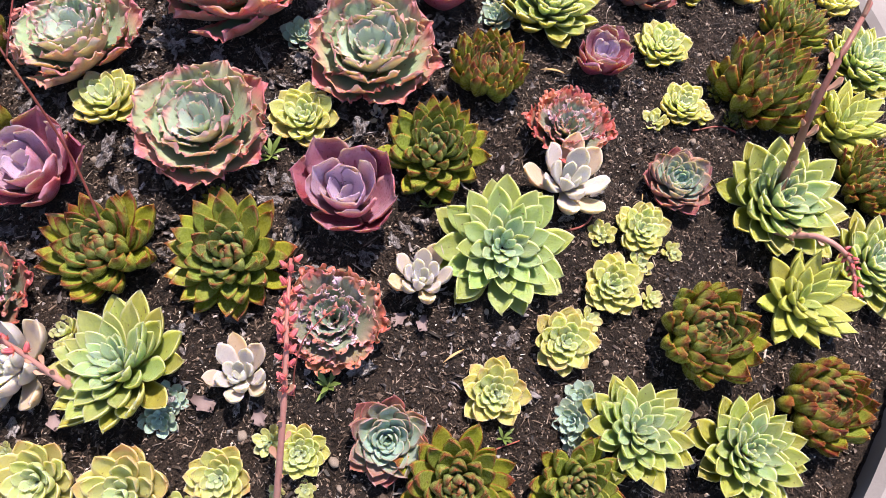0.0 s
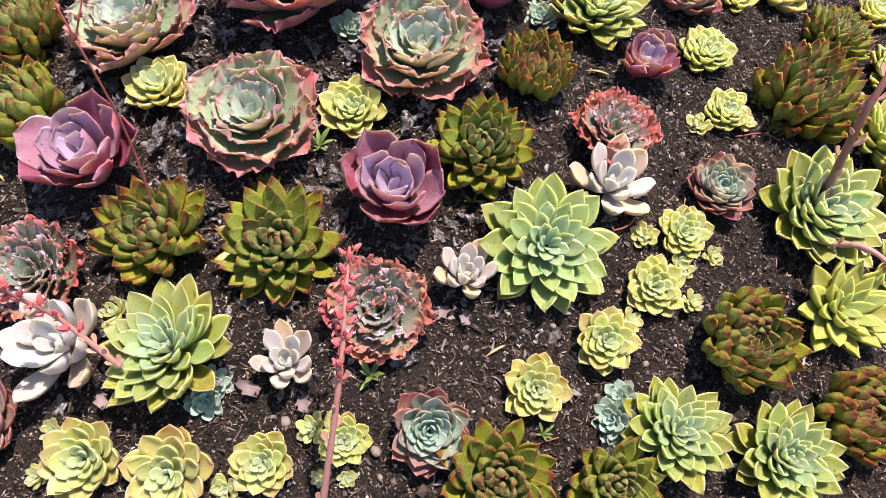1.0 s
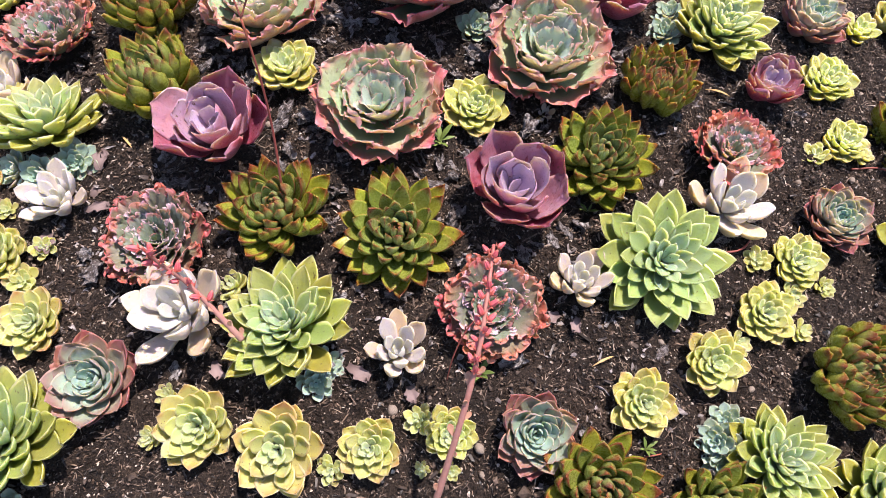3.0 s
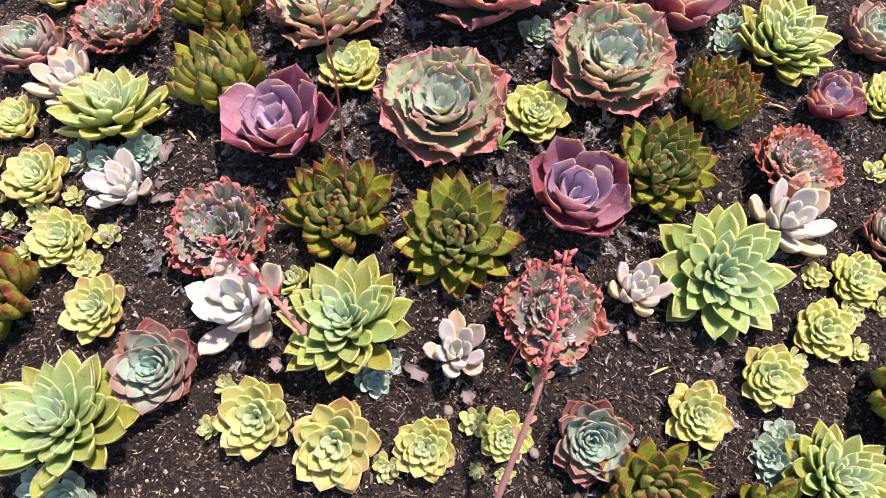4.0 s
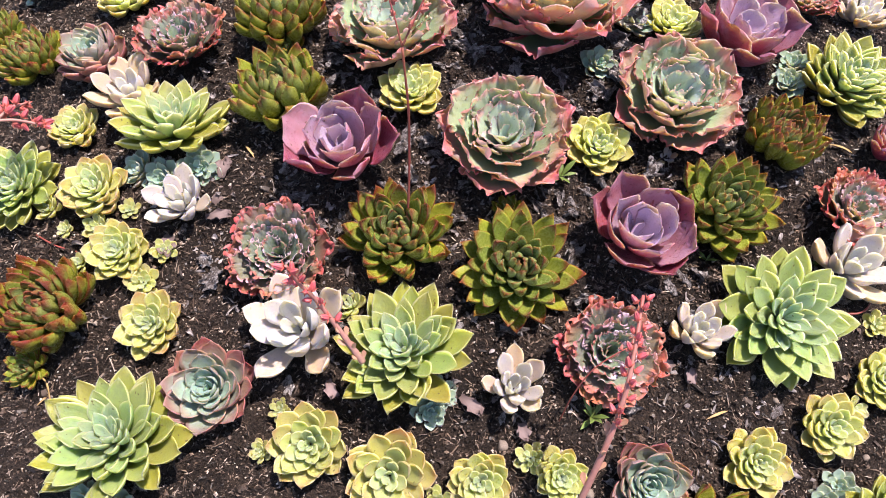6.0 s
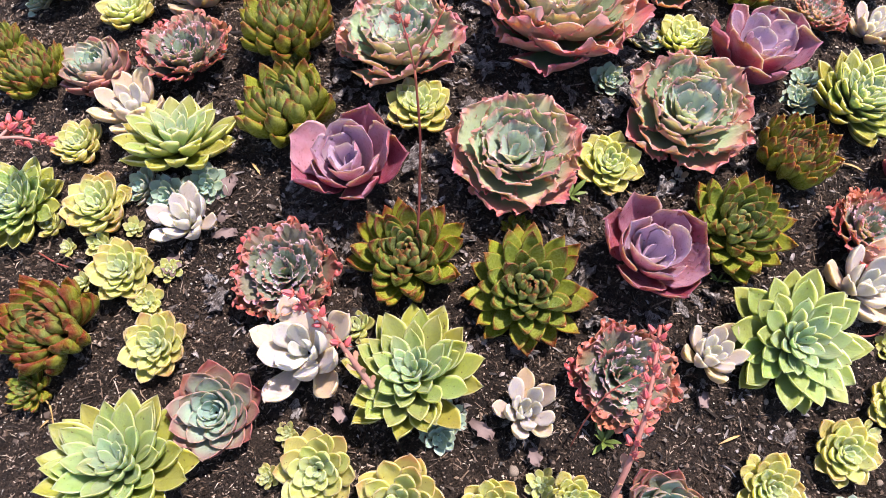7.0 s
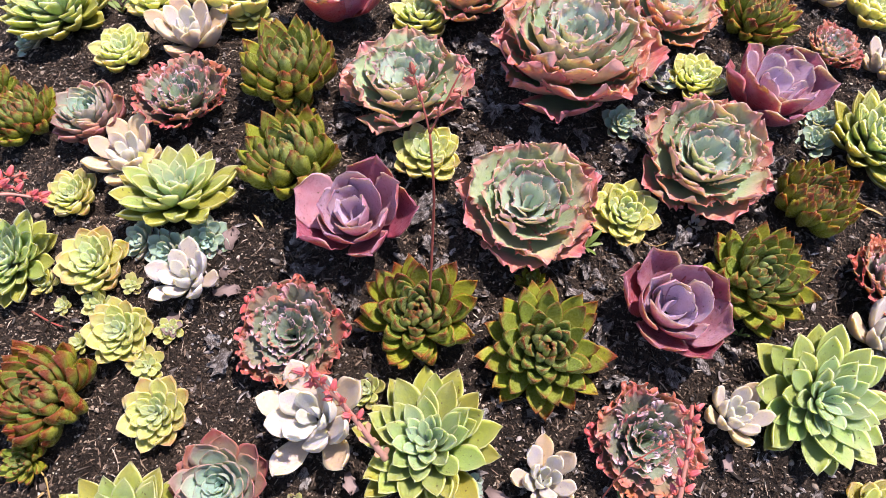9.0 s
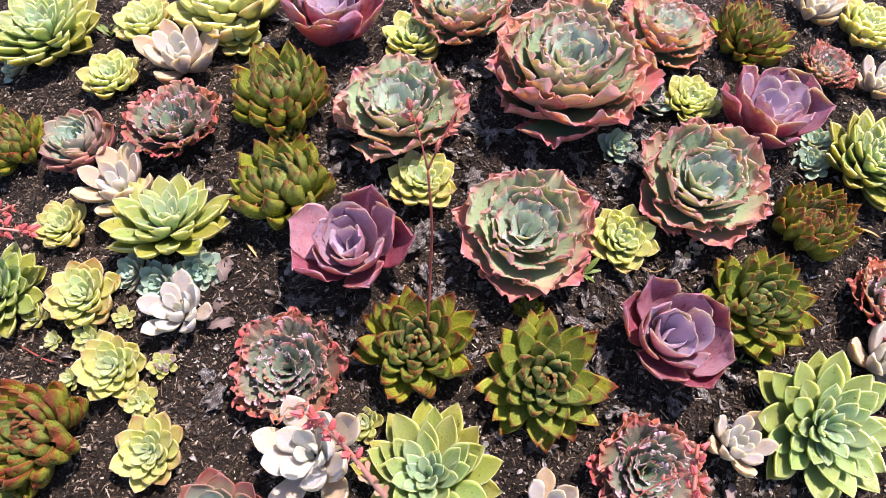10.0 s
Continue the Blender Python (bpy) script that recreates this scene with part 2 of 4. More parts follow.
def bumps(x, y):
    p = Vector((x, y, 0.0))
    return 0.010 * noise.noise(p * 9) + 0.010 * noise.noise(p * 31) + 0.008 * noise.noise(p * 70) + 0.005 * noise.noise(p * 125)


def mesh_object(name, verts, faces, material, parent=None, smooth=False):
    me = bpy.data.meshes.new(name)
    me.from_pydata(verts, [], faces)
    me.materials.append(material)
    if smooth:
        me.shade_smooth()
    ob = new(name, me)
    ob.parent = parent
    return ob


def steps(low, high, fine_low, fine_high, fine, coarse):
    """Grid lines from low to high, close together between fine_low and fine_high."""
    at, out = low, []
    while at < high:
        out.append(at)
        at += fine if fine_low < at < fine_high else coarse
    return out


def build_soil():
    reach = RADIUS + 0.05
    xs = steps(CENTRE.x - reach, CENTRE.x + reach, -1.35, 0.90, 0.0065, 0.025)
    ys = steps(CENTRE.y - reach, CENTRE.y + reach, 0.05, 1.50, 0.0065, 0.025)
    index, verts, faces = {}, [], []
    for i, x in enumerate(xs):
        for j, y in enumerate(ys):
            if (x - CENTRE.x) ** 2 + (y - CENTRE.y) ** 2 <= reach * reach:
                index[i, j] = len(verts)
                verts.append((x, y, soil_height(x, y) + bumps(x, y)))
    for i, j in index:
        quad = [(i, j), (i + 1, j), (i + 1, j + 1), (i, j + 1)]
        if all(q in index for q in quad):
            faces.append([index[q] for q in quad])
    ob = mesh_object("soil", verts, faces, SOIL, smooth=True)
    tagged(ob, "dark moist potting soil mounded in the planter", "soil", kind="structure")


def ring(name, profile, material, steps=160):
    """A closed profile of (radius, height) turned round the planter's centre."""
    verts, faces, k = [], [], len(profile)
    for s in range(steps):
        a = math.tau * s / steps
        verts += [(CENTRE.x + r * math.cos(a), CENTRE.y + r * math.sin(a), z) for r, z in profile]
    for s in range(steps):
        for q in range(k):
            faces.append((s * k + q, ((s + 1) % steps) * k + q, ((s + 1) % steps) * k + (q + 1) % k, s * k + (q + 1) % k))
    return mesh_object(name, verts, faces, material, smooth=False)


build_soil()
r0, top = RADIUS - 0.012, -0.120
rim = ring("planter_wall", [(r0, -0.62), (r0 - 0.004, top - 0.012), (r0 + 0.010, top), (r0 + 0.150, top), (r0 + 0.162, top - 0.012), (r0 + 0.150, -0.62)], CONCRETE)
tagged(rim, "round planter wall of pale grey concrete", "planter", kind="structure")
paving = mesh_object("ground", [(-60, -60, -0.6), (60, -60, -0.6), (60, 60, -0.6), (-60, 60, -0.6)], [(0, 1, 2, 3)], PAVING)
tagged(paving, "grey paved ground round the planter", "ground", kind="structure")


# ---- leaves ----
def bent(table, v):
    return float(np.interp(v, *zip(*table)))


def leaf_mesh(name, material, widths, width, thick, cup, bend, nv=10, ns=6, ruffle=0.0, waves=9, frill=1.0, billow=0.0, reach=4.0, second=0.6, third=0.35, curl=0.0, seed=0, keel=0.3):
    """A closed leaf one unit long along x, its upper side up: widths is its outline, cup its hollow across, bend the way it curves along."""
    rng = random.Random(seed)
    p1, p2, p3, p4 = (rng.uniform(0, 6.28) for _ in range(4))
    warp, skew = rng.uniform(-0.05, 0.05), rng.uniform(-0.05, 0.05)
    verts, uvs, faces = [], [], []
    spine, slope, x, z = [], [], 0.0, 0.0
    for i in range(nv + 1):
        a = radians(bent(bend, i / nv))
        spine.append((x, z)), slope.append(a)
        x, z = x + math.cos(a) / nv, z + math.sin(a) / nv
    for side in (0, 1):
        for i in range(nv + 1):
            v = i / nv
            # Rows crowd towards the tip, where the outline turns fastest.
            v = 1 - (1 - v) ** (1.25 if ruffle > 0.015 else 1.5)
            k = min(v * nv, nv - 1e-6)
            lo = int(k)
            f = k - lo
            px, pz = (spine[lo][q] * (1 - f) + spine[min(lo + 1, nv)][q] * f for q in (0, 1))
            a = slope[lo] * (1 - f) + slope[min(lo + 1, nv)] * f
            w = width * bent(widths, v)
            for j in range(ns + 1):
                s = 2 * j / ns - 1
                s = math.copysign(abs(s) ** 0.85, s)
                y = s * w
                up = cup * w * s * s + warp * s * v
                body = max(0.0, 1 - s * s) ** 0.42 * min(1.0, (1 - v) * 5 + 0.08)
                if side:
                    up -= thick * body * (1 + keel * (1 - abs(s))) * (0.55 + 0.45 * math.sin(math.pi * min(1.0, v * 1.1)))
                else:
                    up += 0.12 * thick * body
                out = 0.0
                if ruffle:
                    q = math.atan2(y / max(width, 1e-3), v - 0.42)
                    ph = 2.83 * waves * s * (1.12 - v)
                    m = max(abs(s) ** reach * min(1.0, v * 1.6), max(0.0, (v - 0.66) / 0.34) ** 2)
                    swell = 0.65 + 0.35 * math.sin(2.3 * q + p4)
                    wave = math.sin(ph + p1) + second * math.sin(1.73 * ph + p2) + third * math.sin(2.9 * ph + p3)
                    up += ruffle * m * swell * wave + billow * m * math.sin(4.6 * q + p3) * (0.6 + 0.4 * math.sin(1.7 * q + p2))
                    out = 0.6 * frill * ruffle * m * (math.cos(ph + p2) + 0.5 * math.cos(2.3 * ph + p1))
                    y += min(0.7, frill) * ruffle * m * s * math.cos(1.4 * ph + p3)
                if curl:
                    # The margin winds to and fro like a frill.
                    away, along = curl * m * math.sin(ph + p1 + 0.9), 0.55 * curl * m * math.sin(2 * (ph + p1))
                    out += away * math.cos(q) - along * math.sin(q)
                    y += away * math.sin(q) + along * math.cos(q)
                y += skew * v * v
                verts.append((px - up * math.sin(a) + out, y, pz + up * math.cos(a)))
                uvs.append(((s + 1) / 2, v))
    row, half = ns + 1, (nv + 1) * (ns + 1)
    for i in range(nv):
        for j in range(ns):
            p = i * row + j
            faces.append((p, p + row, p + row + 1, p + 1))
            faces.append((half + p, half + p + 1, half + p + row + 1, half + p + row))
    bm = bmesh.new()
    layer, which = bm.loops.layers.uv.new("UVMap"), bm.loops.layers.uv.new("Side")
    vs = [bm.verts.new(p) for p in verts]
    for face in faces:
        made = bm.faces.new([vs[p] for p in face])
        made.smooth = True
        for loop, p in zip(made.loops, face):
            loop[layer].uv = uvs[p]
            loop[which].uv = (1.0 if min(face) >= half else 0.0, 0.5)
    bmesh.ops.remove_doubles(bm, verts=bm.verts, dist=0.0004)
    bmesh.ops.recalc_face_normals(bm, faces=bm.faces)
    me = bpy.data.meshes.new(name)
    bm.to_mesh(me)
    bm.free()
    me.materials.append(material)
    return me


OBOVATE = [(0, 0.38), (0.2, 0.52), (0.45, 0.82), (0.63, 1.0), (0.76, 0.99), (0.86, 0.80), (0.93, 0.50), (0.97, 0.24), (1, 0.0)]
SHOULDERED = [(0, 0.40), (0.2, 0.54), (0.45, 0.84), (0.61, 1.0), (0.73, 0.97), (0.83, 0.76), (0.91, 0.47), (0.96, 0.24), (1, 0.0)]
ROUND_TIP = [(0, 0.40), (0.2, 0.58), (0.45, 0.87), (0.65, 1.0), (0.80, 0.97), (0.90, 0.82), (0.96, 0.54), (0.985, 0.24), (1, 0.0)]
POINTED = [(0, 0.60), (0.2, 0.86), (0.4, 1.0), (0.58, 0.95), (0.76, 0.66), (0.88, 0.36), (0.95, 0.15), (1, 0.0)]
FAN = [(0, 0.34), (0.2, 0.52), (0.45, 0.82), (0.66, 1.0), (0.80, 0.98), (0.90, 0.80), (0.97, 0.46), (1, 0.20)]
PLUMP = [(0, 0.52), (0.2, 0.70), (0.45, 0.93), (0.60, 1.0), (0.74, 0.90), (0.86, 0.60), (0.93, 0.33), (0.97, 0.14), (1, 0.0)]
SPOON = [(0, 0.34), (0.2, 0.48), (0.45, 0.80), (0.68, 1.0), (0.82, 0.88), (0.92, 0.56), (0.98, 0.22), (1, 0.0)]
WITHERED = [(0, 0.4), (0.3, 0.7), (0.6, 1.0), (0.85, 0.7), (1, 0.1)]


def leaf_set(name, material, count, **shape):
    """Leaves of one kind: a few of each age class (inner, middle, outer), each with its own bend."""
    bends = shape.pop("bends")
    return [[leaf_mesh(name, material, bend=bend, seed=17 * k + c, **shape) for c in range(count)] for k, bend in enumerate(bends)]


UPTURNED = [[(0, 2), (1, 10)], [(0, -3), (0.6, 5), (1, 16)], [(0, -6), (0.6, 5), (1, 20)]]
LEAVES = {
    "green": leaf_set("leaf", GREEN, 4, widths=SHOULDERED, width=0.205, thick=0.085, cup=0.34, bends=UPTURNED),
    "lime": leaf_set("leaf", LIME, 3, widths=POINTED, width=0.20, thick=0.13, cup=0.22, bends=[[(0, 0), (1, 0)], [(0, 4), (1, 10)], [(0, 0), (1, 14)]]),
    "yellow": leaf_set("leaf", YELLOW, 4, widths=OBOVATE, width=0.28, thick=0.12, cup=0.36, bends=[[(0, -4), (0.5, 6), (1, 26)], [(0, -8), (0.5, 8), (1, 32)], [(0, -8), (0.5, 8), (1, 34)]]),
    "red_tipped": leaf_set("leaf", RED_TIPPED, 4, widths=PLUMP, width=0.168, thick=0.13, cup=0.22, keel=0.5, bends=[[(0, -10), (0.5, 6), (1, 28)], [(0, -12), (0.5, 10), (1, 34)], [(0, -12), (0.5, 10), (1, 34)]]),
    "purple": leaf_set("leaf", PURPLE, 4, widths=ROUND_TIP, width=0.345, thick=0.045, cup=0.40, bends=[[(0, -6), (0.5, 10), (1, 22)], [(0, -10), (0.5, 14), (1, 26)], [(0, -14), (0.5, 14), (1, 28)]], nv=14, ns=16, ruffle=0.016, waves=7, billow=0.04),
    "ruffled": leaf_set("leaf", RUFFLED, 5, widths=FAN, width=0.40, thick=0.03, cup=0.36, nv=28, ns=30, ruffle=0.036, waves=14, second=0.7, third=0.25, billow=0.05, reach=5.0, bends=[[(0, -4), (0.5, 8), (1, 2)], [(0, -12), (0.5, 20), (1, 26)], [(0, -10), (0.5, 16), (1, 28)]]),
    "curly": leaf_set("leaf", CURLY, 5, widths=FAN, width=0.35, thick=0.022, cup=0.30, nv=44, ns=40, ruffle=0.062, waves=17, second=0.2, third=0.0, frill=0.15, billow=0.07, reach=4.0, curl=0.058, bends=[[(0, -6), (0.5, 10), (1, -4)], [(0, -10), (0.5, 14), (1, 10)], [(0, -10), (0.5, 12), (1, 16)]]),
    "pale": leaf_set("leaf", PALE, 3, widths=SPOON, width=0.235, thick=0.13, cup=0.22, bends=[[(0, -6), (0.5, 4), (1, 12)], [(0, -8), (0.5, 6), (1, 18)], [(0, -10), (0.5, 4), (1, 16)]]),
    "blue": leaf_set("leaf", BLUE, 4, widths=OBOVATE, width=0.29, thick=0.085, cup=0.30, bends=[[(0, -6), (0.5, 10), (1, 40)], [(0, -6), (0.5, 10), (1, 36)], [(0, -8), (0.5, 8), (1, 30)]]),
}
DRY_LEAVES = [leaf_mesh("dry_leaf", DRY, WITHERED, w, 0.014, c, [(0, -14), (0.4, 34), (0.7, -40), (1, 50)], nv=12, ns=10, ruffle=0.13, waves=5, reach=1.6, third=0.3, billow=0.16, seed=s) for s, (w, c) in enumerate(((0.15, 1.3), (0.24, 1.0), (0.19, -1.2), (0.28, 0.8)))]

# Leaves, length of the innermost and outermost, their rise in degrees, how soon they open, height of the stem, withered leaves
HABIT = {
    "green": (58, 0.26, 1.02, 72, 14, 0.62, 0.28, 3),
    "lime": (34, 0.36, 1.04, 72, 16, 0.62, 0.26, 2),
    "yellow": (33, 0.25, 1.0, 68, 16, 0.58, 0.32, 3),
    "red_tipped": (62, 0.42, 1.0, 88, 18, 0.72, 0.32, 4),
    "purple": (18, 0.38, 1.03, 76, 40, 0.66, 0.12, 16),
    "ruffled": (31, 0.30, 0.97, 80, 14, 0.58, 0.30, 24),
    "curly": (30, 0.32, 0.98, 78, 22, 0.62, 0.16, 9),
    "pale": (16, 0.46, 1.12, 76, 34, 0.80, 0.18, 7),
    "blue": (48, 0.22, 0.96, 74, 10, 0.58, 0.36, 8),
}
SPREAD = {"yellow": 1.12, "red_tipped": 1.10, "pale": 1.14, "purple": 1.22, "curly": 1.04, "blue": 1.05, "lime": 1.08}
TAGS = {
    "green": ("green_rosette", "pale green rosette succulent with yellow-green outer leaves"),
    "lime": ("lime_rosette", "lime green rosette succulent with sharp dark-tipped leaves"),
    "yellow": ("yellow_rosette", "small yellow-green rosette succulent with faintly peach tips"),
    "red_tipped": ("red_tipped_rosette", "olive green rosette succulent with red-brown pointed tips"),
    "purple": ("purple_rosette", "dusky purple rosette succulent with broad cupped leaves"),
    "ruffled": ("ruffled_rosette", "large grey-green rosette succulent with pink ruffled margins"),
    "curly": ("curly_rosette", "curly rosette succulent with crinkled red and grey leaves"),
    "pale": ("pale_rosette", "chalky white rosette succulent with thick peach-tinged leaves"),
    "blue": ("blue_rosette", "blue-green rosette succulent with dull purple outer leaves"),
}
# The lowest leaves of these stand one below another.
TIERED = ("ruffled", "curly", "blue")
counter, FEET = [0], []


def leaf_part(name, me, parent, matrix, age, blush=0.5):
    ob = new(name, me)
    ob.parent = parent
    ob.matrix_basis = matrix
    ob.color = (min(1.0, max(0.0, age)), blush, 0.5, 1.0)
    return ob


def rosette(kind, x, y, r, lean_x=0, lean_y=8, offset=False, tall=1.0, open_=1.0, bud=1.0, count=1.0, slim=1.0, blush=0.5, label=""):
    """A rosette of radius r whose axis follows the slope of the soil and leans by so many degrees towards +x and -y. bud: how long its inner leaves stay shut."""
    counter[0] += 1
    FEET.append((x, y, r))
    rng = random.Random(counter[0] * 7 + 3)
    n, l0, l1, e0, e1, opening, stem, withered = HABIT[kind]
    n = max(9, int(n * count * (0.5 if offset else 1.0)))
    name, words = TAGS[kind]
    plant = new(name.replace("rosette", "offset") if offset else name)
    e = 0.05
    slope = Vector((soil_height(x - e, y) - soil_height(x + e, y), soil_height(x, y - e) - soil_height(x, y + e), 2 * e)).normalized()
    axis = (slope.lerp(Vector((0, 0, 1)), 0.5) + Vector((math.tan(radians(lean_x)), -math.tan(radians(lean_y)), 0))).normalized()
    r *= SPREAD.get(kind, 1.0)
    h = 0.40 * r
    blush = min(1.0, max(0.0, blush + rng.uniform(-0.08, 0.08)))
    e0, e1 = e0 + rng.uniform(-4, 3), e1 + rng.uniform(-3, 5)
    base = Vector((x, y, soil_height(x, y) + h)) - axis * h
    turn = axis.to_track_quat("Z", "Y").to_matrix().to_4x4()
    plant.matrix_basis = Matrix.Translation(base) @ turn @ pose(0, 0, 0, 0, 0, rng.uniform(0, 360)) @ Matrix.Scale(r, 4)
    if kind == "yellow" and blush > 0.62:
        words = "yellow-green rosette succulent with peach-pink tipped leaves"
    elif kind == "yellow" and r > 0.075:
        words = "wide lime-yellow rosette succulent with fleshy pointed leaves"
    elif kind == "red_tipped" and blush > 0.58:
        words = "dark olive rosette succulent heavily flushed with red-brown"
    elif kind == "ruffled" and r > 0.12:
        words = "very large tiered grey-green rosette succulent with red frills"
    elif kind == "purple" and blush > 0.65:
        words = "small wine-red rosette succulent with broad cupped leaves"
    elif kind == "pale" and blush > 0.65:
        words = "pale rosette succulent with peach outer leaves"
    elif kind == "blue" and blush > 0.6:
        words = "blue-grey rosette succulent with dark reddish-purple outer leaves"
    elif kind == "green" and blush > 0.6:
        words = "pale green rosette succulent with broad yellow peach-edged leaves"
    elif kind == "curly" and blush > 0.62:
        words = "curly rosette succulent with crinkled brick-red leaves"
    tagged(plant, label or (words.replace(" succulent", " offset", 1) + " beside its parent" if offset else words + " in dark soil"), "succulent", TAGS[kind][0].replace("_", " ") + "s")
    az = rng.uniform(0, 360)
    for i in range(n):
        u = i / (n - 1)
        az += 137.5 + rng.uniform(-7, 7)
        length = (l0 + (l1 - l0) * min(1.0, u / (0.70 if kind in TIERED else 0.76)) ** 0.62) * rng.uniform(0.93, 1.06)
        rise = e0 + (e1 * open_ - e0) * u ** (opening * bud) + rng.uniform(-1, 1) * {"ruffled": 2.5, "purple": 6}.get(kind, 5)
        out = 0.02 + 0.10 * u
        height = (0.03 if kind in TIERED else 0.10) + stem * tall * (1 - u) ** (0.8 if kind in TIERED else 1.1)
        cls = LEAVES[kind][0 if u < 0.28 else 1 if u < 0.68 else 2]
        m = pose(0, 0, 0, 0, 0, az) @ pose(out, 0, height, rng.uniform(-7, 7), -rise, rng.uniform(-5, 5)) @ Matrix.Diagonal((length, length * slim * rng.uniform(0.92, 1.08), length, 1))
        leaf_part("leaf", rng.choice(cls), plant, m, u + rng.uniform(-0.08, 0.08), blush + rng.uniform(-0.08, 0.08))
    if not offset:
        for i in range(withered):
            az = 360 * i / withered + rng.uniform(-25, 25)
            length = rng.uniform(0.20, 0.40)
            m = pose(0, 0, 0, 0, 0, az) @ pose((0.62 if withered > 9 else 0.3) + 0.35 * rng.random(), 0, 0.05, rng.uniform(-35, 35), rng.uniform(-16, 12), rng.uniform(-40, 40)) @ Matrix.Scale(length, 4)
            leaf_part("dry_leaf", rng.choice(DRY_LEAVES), plant, m, 1.0)
    return plant


def kind_of(kind):
    def build(x, y, r, lean_x=0, lean_y=8, **more):
        return rosette(kind, x, y, r, lean_x, lean_y, **more)
    return build


green, lime, yellow, red_tipped = (kind_of(k) for k in ("green", "lime", "yellow", "red_tipped"))
purple, ruffled, curly, pale, blue = (kind_of(k) for k in ("purple", "ruffled", "curly", "pale", "blue"))

# ---- the plants: place, radius, lean to +x and to -y ----
ruffled(-0.345, 0.756, 0.108, 0, 12)
ruffled(-0.107, 0.897, 0.117, 0, 12)
ruffled(-0.322, 1.027, 0.144, -4, 4, tall=1.5, count=1.35, open_=1.5)
ruffled(-0.563, 0.918, 0.108, -4, 2)
ruffled(-0.511, 1.156, 0.094, 0, 0)
ruffled(-0.170, 1.211, 0.088, 4, 0, blush=0.75)
yellow(-0.505, 0.824, 0.049, 0, 6)
yellow(-0.207, 0.796, 0.048, 2, 14)
yellow(0.375, 1.011, 0.045, 0, 12)
yellow(0.392, 0.892, 0.039, 0, 10)
yellow(0.341, 0.856, 0.023, -20, 10, offset=True)
yellow(0.427, 0.887, 0.021, 20, 8, offset=True)
yellow(0.293, 0.653, 0.041, 0, 14)
yellow(0.233, 0.645, 0.022, -12, 14, offset=True)
yellow(0.339, 0.630, 0.017, 12, 16, offset=True)
yellow(0.240, 0.562, 0.042, 0, 14)
yellow(0.286, 0.604, 0.021, 8, 12, offset=True)
yellow(0.298, 0.555, 0.018, 14, 14, offset=True)
yellow(0.165, 0.477, 0.043, 0, 14)
yellow(0.202, 0.514, 0.021, 16, 4, offset=True)
yellow(0.068, 0.406, 0.042, 0, 16, blush=0.63)
yellow(-0.759, 0.392, 0.044, 0, 14, blush=0.63)
yellow(-0.496, 0.288, 0.049, 0, 18, blush=0.63)
yellow(-0.550, 0.325, 0.017, -8, 10, offset=True)
yellow(-0.558, 0.270, 0.018, -22, 12, offset=True)
yellow(-0.388, 0.274, 0.055, 0, 20, blush=0.7)
yellow(-0.276, 0.294, 0.039, 0, 18, blush=0.63)
yellow(-0.320, 0.265, 0.021, -6, 20, offset=True)
yellow(-0.178, 0.326, 0.034, 4, 16)
yellow(-0.220, 0.339, 0.021, -10, 12, offset=True)
yellow(-0.207, 0.283, 0.011, -6, 16, offset=True)
yellow(-0.171, 0.285, 0.014, 4, 16, offset=True)
yellow(-1.009, 0.670, 0.040, 0, 4, blush=0.63)
yellow(-0.927, 0.571, 0.049, 0, 8, blush=0.63)
yellow(-0.991, 0.538, 0.022, -14, 10, offset=True)
yellow(-0.865, 0.555, 0.017, 14, 12, offset=True)
yellow(-0.952, 0.511, 0.014, -4, 14, offset=True)
yellow(-0.899, 0.519, 0.023, 0, 16, offset=True)
yellow(-0.848, 0.484, 0.045, 0, 12, blush=0.63)
yellow(-0.797, 0.450, 0.025, 14, 14, offset=True)
yellow(-0.905, 0.464, 0.017, -14, 10, offset=True)
yellow(-0.785, 0.501, 0.020, 14, 10, offset=True)
yellow(-1.053, 0.947, 0.047, 0, 2)
yellow(-1.046, 1.073, 0.051, 0, 2)
yellow(-0.908, 1.113, 0.089, 0, 4)
yellow(-0.865, 1.058, 0.042, 6, 8, offset=True)
yellow(-0.579, 1.098, 0.051, 0, 4)
yellow(-0.116, 1.085, 0.046, 0, 4)
yellow(0.218, 1.406, 0.059, 4, 4)
yellow(-0.300, 1.281, 0.040, 0, 0)
yellow(0.548, 1.215, 0.055, 4, 6)
yellow(0.459, 1.172, 0.035, 0, 8, offset=True)
yellow(0.780, 1.255, 0.043, 0, 6)
purple(-0.575, 0.689, 0.083, -4, 10)
purple(-0.132, 0.657, 0.083, 0, 12)
purple(0.259, 0.951, 0.055, 2, 4, blush=0.85, open_=1.1)
purple(-0.714, 1.092, 0.093, 0, 0)
purple(-0.003, 1.065, 0.087, 4, 0, open_=0.9)
red_tipped(-0.013, 0.741, 0.078, 0, 16)
red_tipped(0.071, 0.892, 0.076, -2, 8, blush=0.6, open_=2.0, count=1.2, slim=0.9)
red_tipped(0.535, 0.934, 0.098, 0, 10, blush=0.62, open_=1.7, count=1.3, slim=0.85)
red_tipped(0.647, 1.125, 0.065, 4, 2)
red_tipped(0.483, 0.887, 0.019, 0, 10, offset=True)
red_tipped(0.467, 0.941, 0.023, -14, 8, offset=True)
red_tipped(0.704, 0.794, 0.068, 0, 10, blush=0.64, open_=1.7, count=1.2, slim=0.9)
red_tipped(0.360, 0.493, 0.088, 0, 16, blush=0.56, open_=2.0, count=1.2, slim=0.95)
